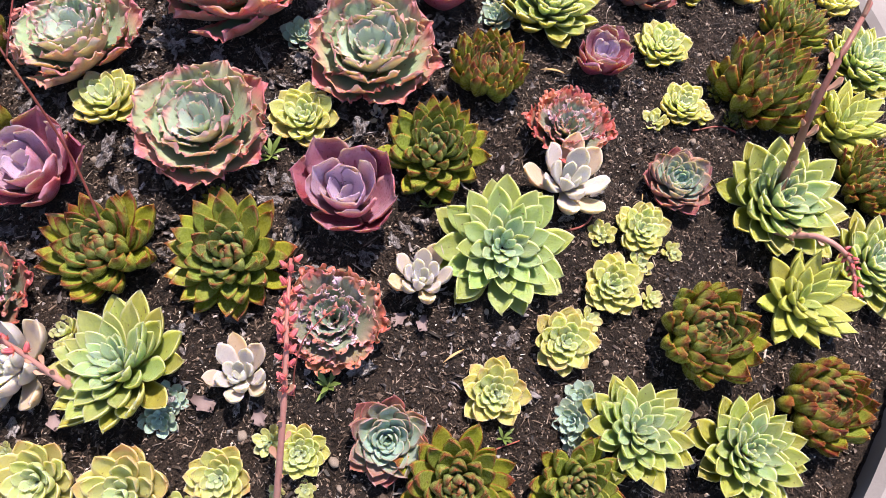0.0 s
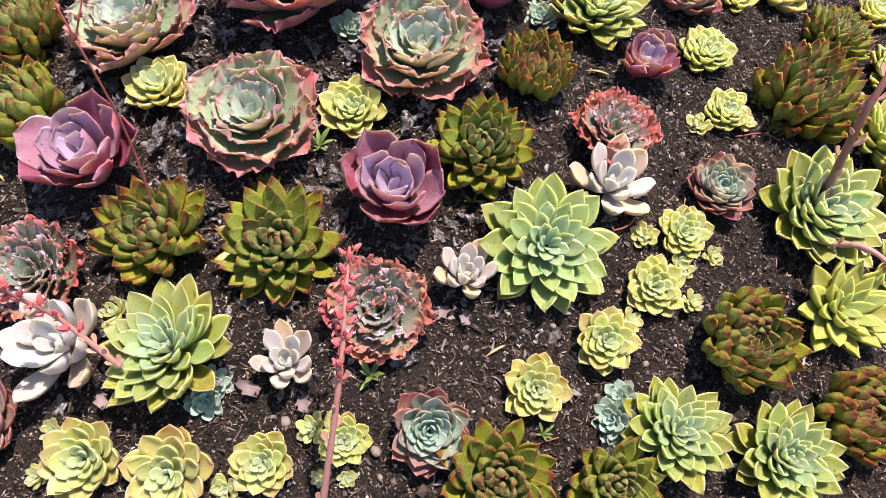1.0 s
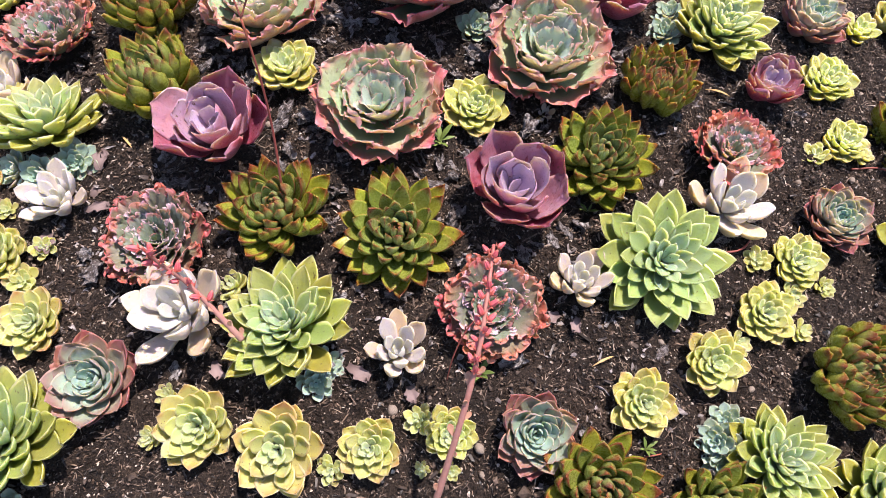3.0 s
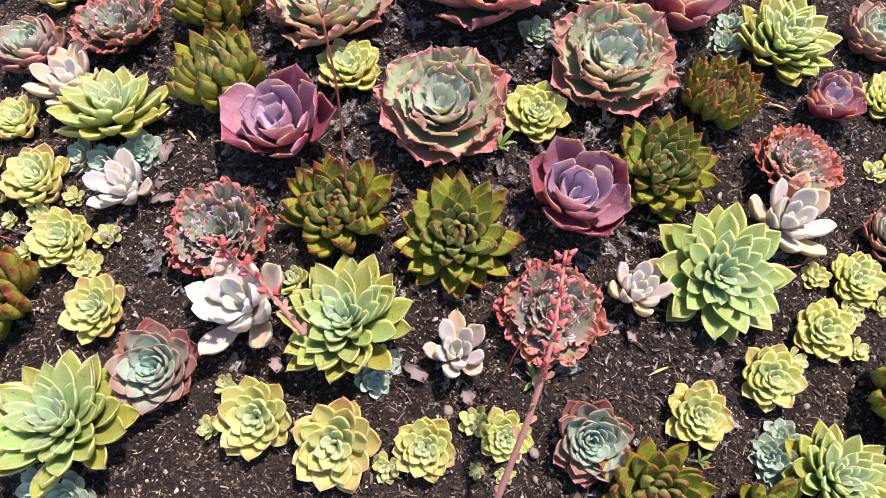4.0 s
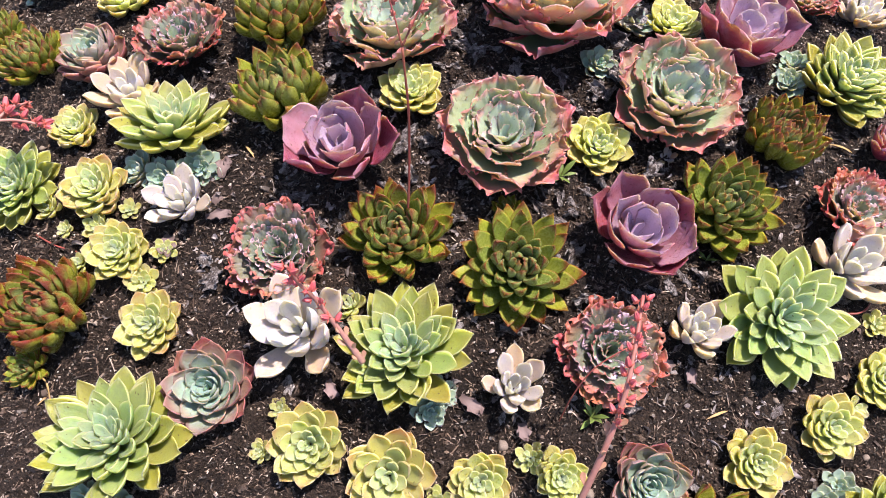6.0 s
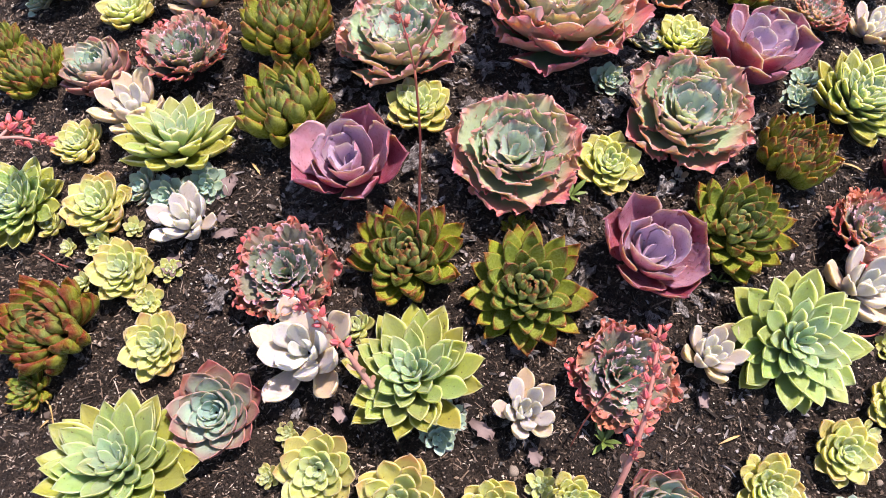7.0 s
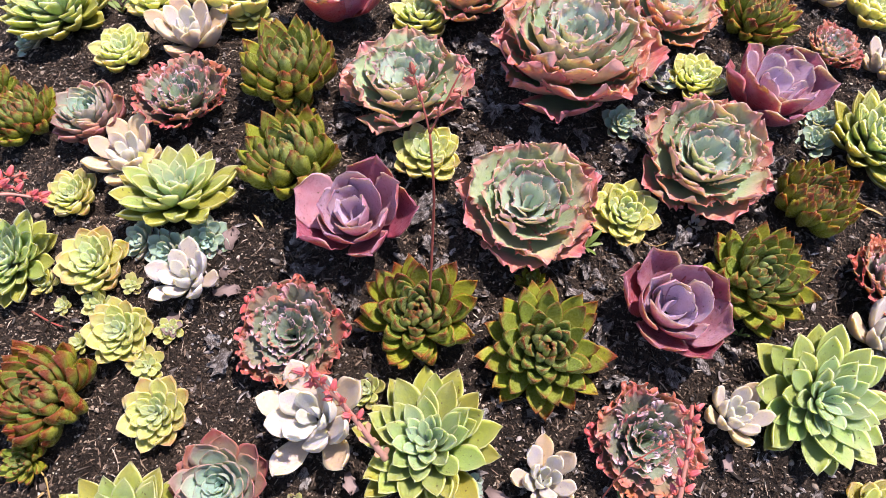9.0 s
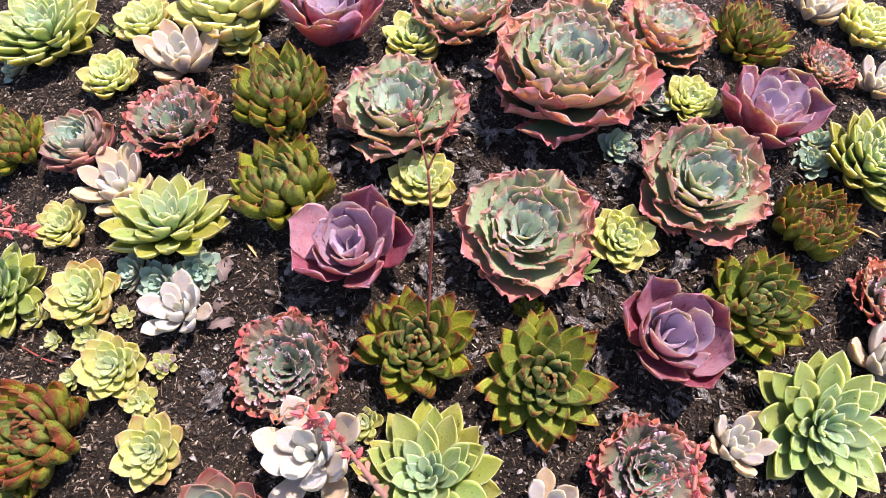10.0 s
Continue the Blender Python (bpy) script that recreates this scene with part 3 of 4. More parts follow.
red_tipped(0.521, 0.416, 0.083, 0, 16, blush=0.56, open_=2.0, count=1.2, slim=0.95)
red_tipped(0.016, 0.286, 0.074, 0, 16)
red_tipped(0.170, 0.293, 0.061, 0, 16)
red_tipped(-0.458, 0.575, 0.078, 0, 12)
red_tipped(-0.287, 0.566, 0.080, 0, 18, blush=0.45, open_=0.4)
red_tipped(-0.319, 0.667, 0.023, -6, 4, offset=True)
red_tipped(-0.752, 0.928, 0.084, 2, 4, open_=1.8)
red_tipped(-0.694, 0.764, 0.085, -6, 4, open_=2.2, count=0.9)
red_tipped(-0.724, 0.875, 0.031, 0, 12, offset=True)
red_tipped(-1.155, 0.795, 0.058, -4, 4, blush=0.62)
red_tipped(-0.017, 1.269, 0.069, 2, 2, blush=0.62)
red_tipped(-0.906, 0.382, 0.080, 0, 12, blush=0.62, open_=2.2, count=1.1, slim=0.95)
red_tipped(-0.911, 0.307, 0.033, 0, 16, offset=True)
red_tipped(-1.252, 0.844, 0.052, 0, 4)
green(0.083, 0.593, 0.094, 4, 20, blush=0.3)
green(0.178, 1.047, 0.088, 2, 10, bud=1.1, open_=1.7, tall=1.3, blush=0.59)
blue(0.096, 1.080, 0.031, -20, 6, offset=True, blush=0.0)
blue(0.088, 1.031, 0.032, -20, 14, offset=True, blush=0.0)
green(0.771, 1.062, 0.081, 4, 12)
green(0.518, 0.718, 0.102, 2, 14, bud=1.1, open_=1.5, blush=0.58)
green(0.668, 0.641, 0.081, 4, 14)
green(0.251, 0.362, 0.077, 0, 2, bud=1.15, open_=1.8, tall=1.4, slim=0.9)
blue(0.186, 0.405, 0.027, -24, 6, offset=True, blush=0.0)
blue(0.172, 0.378, 0.031, -28, 12, offset=True, blush=0.0)
blue(0.186, 0.350, 0.028, -24, 24, offset=True, blush=0.0)
green(0.403, 0.347, 0.080, -2, 6, bud=1.1, open_=1.6, tall=1.3, slim=0.92)
green(-0.407, 0.418, 0.092, -8, 0, bud=1.15, open_=1.6, tall=1.3, slim=0.92)
blue(-0.351, 0.389, 0.025, 28, 16, offset=True, blush=0.0)
blue(-0.360, 0.364, 0.027, 18, 26, offset=True, blush=0.0)
yellow(-0.498, 0.474, 0.025, -26, 0, offset=True)
green(-0.738, 0.236, 0.099, -2, -4, bud=1.15, open_=1.8, tall=1.4, slim=0.9)
blue(-0.761, 0.165, 0.029, -16, 26, offset=True, blush=0.0)
blue(-0.710, 0.160, 0.033, 6, 28, offset=True, blush=0.0)
green(-0.842, 0.686, 0.090, 0, -12, blush=0.8, count=0.75, bud=1.3)
blue(-0.875, 0.617, 0.032, -24, 26, offset=True, blush=0.0)
blue(-0.829, 0.606, 0.036, -6, 30, offset=True, blush=0.0)
blue(-0.780, 0.632, 0.036, 22, 26, offset=True, blush=0.0)
green(-1.209, 1.025, 0.097, 0, 2)
blue(-1.247, 0.970, 0.033, -24, 18, offset=True, blush=0.0)
green(-1.053, 0.553, 0.071, 0, 10)
lime(0.682, 0.900, 0.074, 2, 8)
lime(0.528, 0.564, 0.075, 0, 14)
pale(0.184, 0.710, 0.062, 4, 6)
pale(-0.029, 0.548, 0.048, 2, 0, open_=1.2, slim=0.9)
pale(-0.259, 0.414, 0.047, -2, 4, open_=1.1, slim=0.95)
pale(-0.554, 0.421, 0.069, -10, 10)
pale(-0.942, 0.741, 0.057, -4, 2, blush=0.9)
pale(-0.784, 0.570, 0.048, -4, 6, blush=0.2)
pale(-0.943, 0.988, 0.063, 4, 4, blush=0.85)
pale(0.121, 1.420, 0.049, 0, 0)
pale(0.225, 1.257, 0.046, 0, 4)
blue(-0.178, 1.073, 0.037, 20, 0, offset=True, blush=0.0)
blue(-0.227, 0.962, 0.033, 10, 24, offset=True, blush=0.0)
pale(-0.100, 0.820, 0.016, 0, 20, offset=True)
curly(0.194, 0.804, 0.071, 2, 8, blush=0.7)
curly(-0.144, 0.486, 0.075, 2, 16, blush=0.48)
curly(-0.615, 0.516, 0.078, 0, 14)
curly(-0.899, 0.850, 0.078, 0, 4)
curly(0.121, 1.245, 0.057, 4, 4, blush=0.64)
blue(0.357, 0.735, 0.060, 0, 12, blush=0.68, count=1.1, open_=1.8, slim=0.9)
blue(-0.070, 0.341, 0.060, 2, 18, blush=0.62, count=1.1, open_=2.0, slim=0.92)
blue(-0.645, 0.324, 0.064, 2, 14, blush=0.66, open_=1.6)
blue(-1.033, 0.802, 0.067, -4, 4, blush=0.74, count=1.15, open_=2.2, slim=0.9, tall=1.2)
blue(0.355, 1.141, 0.069, 2, 6, blush=0.74, count=1.1, open_=2.0, slim=0.9)


# ---- flower stalks ----
def plain_leafy(name, low, high, tip, rough=0.5, soft=0.15):
    """Stems, petals and weeds: one pigment that changes along the piece, with fine mottling."""
    m = Nodes(name)
    info, uv, geo = m.node("ShaderNodeObjectInfo"), m.node("ShaderNodeUVMap"), m.node("ShaderNodeTexCoord")
    split = m.node("ShaderNodeSeparateXYZ")
    m.link(uv.outputs[0], split.inputs[0])
    along = split.outputs[1]
    fine = m.noise(160.0, 4.0, geo.outputs["Object"])
    color = m.mix(m.ramp(along, 0.05, 0.6), low, high)
    color = m.mix(m.ramp(along, 0.78, 1.0), color, tip)
    shade = m.node("ShaderNodeHueSaturation")
    m.put(shade.inputs["Value"], m.math("ADD", m.math("MULTIPLY_ADD", info.outputs["Random"], 0.3, 0.6), m.math("MULTIPLY", fine, 0.5)))
    m.link(color, shade.inputs["Color"])
    m.bump(fine, 0.2, 0.001)
    m.put(m.bsdf.inputs["Subsurface Weight"], soft)
    m.put(m.bsdf.inputs["Subsurface Radius"], (1.0, 0.6, 0.4))
    m.put(m.bsdf.inputs["Subsurface Scale"], 0.003)
    return m.done(shade.outputs[0], rough, 0.4)


STEM = plain_leafy("pink_stem", (0.36, 0.20, 0.165), (0.39, 0.18, 0.15), (0.38, 0.11, 0.09))
RED_STEM = plain_leafy("red_stem", (0.20, 0.055, 0.04), (0.26, 0.06, 0.05), (0.34, 0.10, 0.06))
STALK_BROWN = plain_leafy("brown_stem", (0.26, 0.14, 0.09), (0.24, 0.10, 0.075), (0.28, 0.10, 0.08))
BRACT = plain_leafy("bract", (0.42, 0.24, 0.18), (0.46, 0.26, 0.17), (0.50, 0.22, 0.14))
PETAL = plain_leafy("coral_petal", (0.46, 0.11, 0.085), (0.52, 0.10, 0.12), (0.58, 0.21, 0.16))
DRIED_PETAL = plain_leafy("dried_petal", (0.36, 0.10, 0.08), (0.46, 0.15, 0.12), (0.52, 0.24, 0.16))
WEED = plain_leafy("weed_leaf", (0.11, 0.16, 0.035), (0.13, 0.19, 0.045), (0.17, 0.22, 0.06))
STRAW = plain_leafy("straw", (0.30, 0.20, 0.09), (0.42, 0.28, 0.11), (0.36, 0.22, 0.09))
PINK_PAPER = plain_leafy("pink_papery_leaf", (0.12, 0.085, 0.08), (0.21, 0.155, 0.15), (0.12, 0.08, 0.075), rough=0.75, soft=0.0)


def spline(points, n):
    """Points along a smooth line through the given ones."""
    pts = [Vector(p) for p in points]
    pts = [pts[0] * 2 - pts[1], *pts, pts[-1] * 2 - pts[-2]]
    out = []
    for k in range(len(pts) - 3):
        a, b, c, d = pts[k:k + 4]
        for i in range(n):
            t = i / n
            out.append(0.5 * (2 * b + (c - a) * t + (2 * a - 5 * b + 4 * c - d) * t * t + (3 * b - a - 3 * c + d) * t ** 3))
    return out + [pts[-2]]


def tube(name, path, r0, r1, material, parent, knots=0.0, sides=10):
    """A tapered, slightly knobbly round stem along the path."""
    bm = bmesh.new()
    layer = bm.loops.layers.uv.new("UVMap")
    rings, n = [], len(path)
    for i, p in enumerate(path):
        d = (path[min(i + 1, n - 1)] - path[max(i - 1, 0)]).normalized()
        side = d.orthogonal().normalized()
        r = (r0 + (r1 - r0) * i / (n - 1)) * (1 + knots * math.sin(i * 1.9) * 0.5 + knots * 0.3 * math.sin(i * 4.7))
        rings.append([bm.verts.new(p + (side * math.cos(a) + d.cross(side) * math.sin(a)) * r) for a in (math.tau * k / sides for k in range(sides))])
    for i in range(n - 1):
        for k in range(sides):
            f = bm.faces.new((rings[i][k], rings[i][(k + 1) % sides], rings[i + 1][(k + 1) % sides], rings[i + 1][k]))
            f.smooth = True
            for loop, v in zip(f.loops, (i, i, i + 1, i + 1)):
                loop[layer].uv = (0.5, v / (n - 1))
    bm.faces.new(rings[-1])
    bm.faces.new(rings[0][::-1])
    me = bpy.data.meshes.new(name)
    bm.to_mesh(me)
    bm.free()
    me.materials.append(material)
    ob = new(name, me)
    ob.parent = parent
    if parent:
        ob.matrix_parent_inverse = parent.matrix_basis.inverted()
    return ob


def bell(name, material):
    """A small five-angled bell flower one unit long along z, its petals parting at the mouth."""
    bm = bmesh.new()
    layer = bm.loops.layers.uv.new("UVMap")
    profile = [(0.0, 0.08), (0.08, 0.18), (0.25, 0.235), (0.5, 0.21), (0.72, 0.15), (0.88, 0.10), (1.0, 0.03)]
    rings = []
    for z, r in profile:
        row = []
        for k in range(20):
            a = math.tau * k / 20
            lobe = 1 + (0.12 + 0.35 * z * z) * math.cos(5 * a)
            row.append(bm.verts.new((r * lobe * math.cos(a), r * lobe * math.sin(a), z - 0.10 * z * (1 - math.cos(5 * a)) / 2)))
        rings.append(row)
    for i in range(len(profile) - 1):
        for k in range(20):
            f = bm.faces.new((rings[i][k], rings[i][(k + 1) % 20], rings[i + 1][(k + 1) % 20], rings[i + 1][k]))
            f.smooth = True
            for loop, v in zip(f.loops, (i, i, i + 1, i + 1)):
                loop[layer].uv = (0.5, profile[v][0])
    for k in range(5):
        # Sepals, spread at the foot of the bell.
        a = math.tau * (k + 0.5) / 5
        d, s = Vector((math.cos(a), math.sin(a), 0)), Vector((-math.sin(a), math.cos(a), 0))
        tips = [bm.verts.new(q) for q in (d * 0.18 - s * 0.10 + Vector((0, 0, 0.06)), d * 0.18 + s * 0.10 + Vector((0, 0, 0.06)), d * 0.52 + Vector((0, 0, 0.30)), d * 0.20 + Vector((0, 0, 0.20)))]
        for q in ((0, 1, 2), (1, 3, 2), (3, 0, 2), (0, 3, 1)):
            f = bm.faces.new([tips[w] for w in q])
            for loop in f.loops:
                loop[layer].uv = (0.5, 0.1)
    me = bpy.data.meshes.new(name)
    bm.to_mesh(me)
    bm.free()
    me.materials.append(material)
    return me


BELL, DRIED_BELL = bell("flower", PETAL), bell("flower", DRIED_PETAL)
BRACT_LEAF = leaf_mesh("bract", BRACT, SPOON, 0.26, 0.16, 0.2, [(0, -5), (1, 20)], nv=8, ns=6)


def aim(place, way, size, spin=0.0):
    return Matrix.Translation(place) @ Vector(way).to_track_quat("Z", "Y").to_matrix().to_4x4() @ pose(0, 0, 0, 0, 0, spin) @ Matrix.Scale(size, 4)


def stalk(points, r0, r1, material, label, bracts=(), flowers=(), flower=None, size=0.018, spread=0.010, seed=1, branches=(), bract_size=0.022):
    """A flower stalk along the points. bracts: how many between which parts of its length; flowers: the same."""
    rng = random.Random(seed)
    foot = new("flower_stalk")
    foot.matrix_basis = Matrix.Translation(points[0])
    tagged(foot, label, "flower stalk", "flower stalks")
    path = spline(points, 8)
    tube("stem", path, r0, r1, material, foot, 0.12)
    lines = [path]
    for line in branches:
        lines.append(spline(line, 5))
        tube("branch", lines[-1], r1 * 0.9, r1 * 0.6, material, foot, 0.1, 8)
    inverse = foot.matrix_basis.inverted()

    def spot(line, u):
        k = min(int(u * (len(line) - 1)), len(line) - 2)
        return line[k].lerp(line[k + 1], u * (len(line) - 1) - k), (line[k + 1] - line[k]).normalized()

    if bracts:
        n, lo, hi = bracts
        for i in range(n):
            p, d = spot(path, lo + (hi - lo) * (i + 0.5) / n)
            side = (d.orthogonal().normalized()) @ Matrix.Rotation(i * 2.4, 3, d)
            way = (d * 0.9 + side * 0.6).normalized()
            m = Matrix.Translation(p + side * r0 * 0.7) @ way.to_track_quat("X", "Z").to_matrix().to_4x4() @ Matrix.Scale(bract_size * rng.uniform(0.7, 1.1), 4)
            leaf_part("bract", BRACT_LEAF, foot, inverse @ m, 0.5)
    if flowers:
        n, lo, hi = flowers
        for i in range(n):
            line = lines[i % len(lines)] if branches else path
            u = rng.uniform(lo, hi) if branches else lo + (hi - lo) * (i + 0.5) / n
            if branches and line is path:
                line = lines[1 + i % len(branches)]
            p, d = spot(line, min(0.999, u))
            side = d.orthogonal().normalized() @ Matrix.Rotation(i * 2.4 + rng.uniform(-0.3, 0.3), 3, d)
            way = (d * rng.uniform(0.5, 1.2) + side + Vector((0, 0, 0.25))).normalized()
            leaf_part("flower", flower, foot, inverse @ aim(p + side * spread * 0.4, way, size * rng.uniform(0.75, 1.12), rng.uniform(0, 72)), 0.5)
    return foot


stalk([(-0.205, 0.130, -0.12), (-0.192, 0.185, -0.045), (-0.177, 0.238, 0.040), (-0.165, 0.286, 0.110), (-0.158, 0.330, 0.160), (-0.157, 0.374, 0.188), (-0.157, 0.432, 0.206)],
      0.0050, 0.0018, STEM, "tall nodding pink flower stalk with coral bell flowers", (12, 0.10, 0.62), (24, 0.58, 1.0), BELL, 0.0125, 0.010, 3, (), 0.015)
stalk([(-0.446, 0.572, 0.020), (-0.450, 0.596, 0.090), (-0.455, 0.613, 0.150), (-0.459, 0.619, 0.219), (-0.470, 0.627, 0.302)],
      0.0018, 0.0014, RED_STEM, "thin dark red flower stalk with dried orange flowers", (), (14, 0.35, 1.0), DRIED_BELL, 0.0115, 0.006, 5,
      [[(-0.470, 0.627, 0.302), (-0.482, 0.642, 0.325), (-0.500, 0.664, 0.352)], [(-0.470, 0.627, 0.302), (-0.462, 0.644, 0.325), (-0.448, 0.672, 0.362)]])
stalk([(-0.452, 0.380, 0.006), (-0.464, 0.385, 0.022), (-0.482, 0.394, 0.042), (-0.513, 0.407, 0.080), (-0.532, 0.402, 0.125), (-0.540, 0.396, 0.165)],
      0.0045, 0.0018, STEM, "arching coral flower stalk over the pale rosette", (7, 0.0, 0.45), (13, 0.45, 1.0), BELL, 0.016, 0.008, 7, (), 0.016)
stalk([(0.515, 0.725, -0.050), (0.515, 0.740, 0.034), (0.507, 0.742, 0.119), (0.535, 0.785, 0.188), (0.590, 0.866, 0.195)],
      0.0068, 0.0034, STALK_BROWN, "stout reddish-brown forked flower stalk of the green rosette", (8, 0.05, 0.7), (4, 0.85, 1.0), DRIED_BELL, 0.016, 0.01, 9,
      [[(0.568, 0.833, 0.196), (0.574, 0.850, 0.222), (0.582, 0.880, 0.250)]], 0.026)
stalk([(0.500, 0.665, -0.062), (0.521, 0.652, -0.055), (0.544, 0.632, -0.032), (0.571, 0.612, -0.034), (0.594, 0.596, -0.058), (0.602, 0.556, -0.095)],
      0.0055, 0.0025, STEM, "drooping pink flower stalk with a cluster of coral buds", (5, 0.0, 0.45), (24, 0.62, 1.0), BELL, 0.010, 0.010, 11, (), 0.014)
stalk([(-1.070, 0.470, -0.060), (-1.062, 0.500, 0.020), (-1.052, 0.545, 0.060), (-1.045, 0.580, 0.072)],
      0.0060, 0.0028, STEM, "branched coral flower stalk beside the lime rosette", (4, 0.1, 0.5), (17, 0.2, 1.0), BELL, 0.017, 0.010, 13,
      [[(-1.045, 0.580, 0.072), (-1.040, 0.605, 0.072), (-1.030, 0.632, 0.064)], [(-1.045, 0.580, 0.072), (-1.020, 0.592, 0.068), (-0.985, 0.602, 0.056)]], 0.016)
stalk([(-0.735, 0.735, 0.020), (-0.728, 0.722, 0.045), (-0.718, 0.712, 0.060)],
      0.0020, 0.0012, RED_STEM, "short withered red flower stalk among olive leaves", (), (12, 0.3, 1.0), DRIED_BELL, 0.008, 0.006, 15)


stalk([(-0.192, 0.392, -0.056), (-0.186, 0.408, -0.010), (-0.172, 0.428, 0.030), (-0.150, 0.446, 0.050), (-0.128, 0.462, 0.058)],
      0.0010, 0.0008, RED_STEM, "slender bent red-brown flower stalk beside the curly rosette", (), (4, 0.8, 1.0), DRIED_BELL, 0.007, 0.004, 17)


# ---- weeds, litter and pebbles ----
WEED_LEAF = leaf_mesh("leaf", WEED, [(0, 0.15), (0.3, 0.7), (0.55, 1.0), (0.8, 0.6), (1, 0.0)], 0.13, 0.012, 0.3, [(0, 8), (0.5, -6), (1, -22)], nv=8, ns=4)
LITTER = [leaf_mesh("dry_leaf", DRY, WITHERED, w, 0.014, c, [(0, 24), (0.5, -24), (1, 50)], nv=14, ns=12, ruffle=0.14, waves=5, reach=1.4, third=0.3, billow=0.18, seed=40 + k) for k, (w, c) in enumerate(((0.34, 0.7), (0.22, 1.2), (0.28, -0.9)))]
PAPER = [leaf_mesh("dry_leaf", PINK_PAPER, WITHERED, w, 0.015, 0.5, [(0, 20), (0.5, -18), (1, 36)], nv=14, ns=14, ruffle=0.13, waves=4, seed=50 + k) for k, w in enumerate((0.34, 0.26))]


def on_soil(x, y, up=0.0):
    return Vector((x, y, soil_height(x, y) + bumps(x, y) + up))


def weed(x, y, size, leaves, seed):
    rng = random.Random(seed)
    foot = new("weed")
    foot.matrix_basis = Matrix.Translation(on_soil(x, y))
    tagged(foot, "small green weed seedling with narrow leaves in the soil", "weed", "weeds")
    for i in range(leaves):
        m = pose(0, 0, 0, 0, 0, i * 137.5 + rng.uniform(-20, 20)) @ pose(0, 0, size * 0.25 * (1 - i / leaves), rng.uniform(-10, 10), -rng.uniform(15, 60)) @ Matrix.Scale(size * rng.uniform(0.7, 1.1), 4)
        leaf_part("leaf", WEED_LEAF, foot, m, 0.5)


for x, y, size, leaves, seed in ((-0.150, 0.410, 0.036, 8, 1), (-0.252, 0.738, 0.034, 8, 2), (-0.021, 0.672, 0.018, 6, 3), (0.078, 0.353, 0.020, 6, 4), (-1.117, 1.066, 0.036, 7, 5), (0.145, 0.720, 0.014, 5, 6)):
    weed(x, y, size, leaves, seed)


def litter(me, x, y, size, turn, label, tip=0.0, name="fallen_leaf"):
    ob = new(name, me)
    ob.matrix_basis = Matrix.Translation(on_soil(x, y, 0.004)) @ pose(0, 0, 0, 0, tip, turn) @ Matrix.Scale(size, 4)
    tagged(ob, label, "dead leaf", "fallen leaves")


GREY, PAPERY = "crumpled grey dead leaf lying on the soil", "papery pinkish dead leaf lying on the soil"
for k, (x, y, size, turn) in enumerate(((-0.292, 0.493, 0.046, 10), (-0.125, 0.424, 0.050, 20), (0.088, 0.470, 0.034, 60), (-0.698, 0.492, 0.050, 260), (-0.170, 0.560, 0.044, 200),
                                        (-0.060, 0.600, 0.036, 120), (-0.215, 0.590, 0.040, 80), (-0.205, 0.640, 0.050, 250), (-0.100, 0.800, 0.038, 30), (-0.145, 0.810, 0.034, 160),
                                        (-0.480, 0.705, 0.046, 300), (-0.640, 0.620, 0.044, 20), (-0.660, 0.575, 0.038, 140), (0.015, 0.505, 0.030, 70), (-0.555, 0.372, 0.036, 280),
                                        (-0.600, 0.470, 0.040, 200), (-0.245, 0.690, 0.036, 100), (-0.440, 0.680, 0.036, 240), (-0.735, 0.505, 0.034, 330), (0.170, 0.660, 0.030, 20),
                                        (-0.662, 0.655, 0.056, 80), (-0.630, 0.600, 0.052, 140), (-0.500, 0.628, 0.050, 300), (-0.486, 0.672, 0.048, 20), (-0.570, 0.590, 0.050, 230), (-0.222, 0.612, 0.054, 60),
                                        (-0.228, 0.668, 0.050, 170), (-0.048, 0.585, 0.046, 310), (-0.150, 0.566, 0.052, 250), (-0.468, 0.745, 0.052, 110), (-0.452, 0.655, 0.050, 45), (-0.372, 0.640, 0.048, 200),
                                        (-0.232, 0.715, 0.046, 280), (-0.205, 0.905, 0.050, 90), (-0.240, 0.870, 0.054, 150), (-0.190, 0.850, 0.048, 20), (-0.430, 0.880, 0.052, 260), (-0.462, 0.850, 0.046, 190))):
    litter(LITTER[k % 3], x, y, size * 0.85, turn, GREY)
for k, (x, y, size, turn) in enumerate(((-0.746, 0.628, 0.044, 95), (-0.325, 0.394, 0.050, 330), (-0.790, 0.530, 0.052, 280), (-0.745, 0.560, 0.050, 20), (-0.745, 0.590, 0.046, 60), (-0.025, 0.508, 0.036, 260), (-0.050, 0.512, 0.034, 220), (-0.500, 0.375, 0.040, 300), (-0.240, 0.380, 0.034, 290))):
    litter(PAPER[k % 2], x, y, size * 0.8, turn, PAPERY, -8)
STRAW_LEAF = leaf_mesh("straw", STRAW, [(0, 0.2), (0.4, 1.0), (0.8, 0.7), (1, 0.0)], 0.055, 0.02, 0.3, [(0, 20), (0.5, 0), (1, -25)], nv=10, ns=4)
for x, y, size, turn in ((0.000, 0.446, 0.036, 35), (-0.735, 0.694, 0.034, 320), (0.160, 0.940, 0.042, 345), (-0.885, 0.268, 0.040, 60)):
    litter(STRAW_LEAF, x, y, size, turn, "thin curved straw-coloured leaf lying on the soil")


def twig(points, r, label):
    path = spline([on_soil(x, y, up) for x, y, up in points], 6)
    ob = tube("twig", path, r, r * 0.6, STRAW if "straw" in label else RED_STEM, None, 0.3, 7)
    tagged(ob, label, "twig", "twigs")


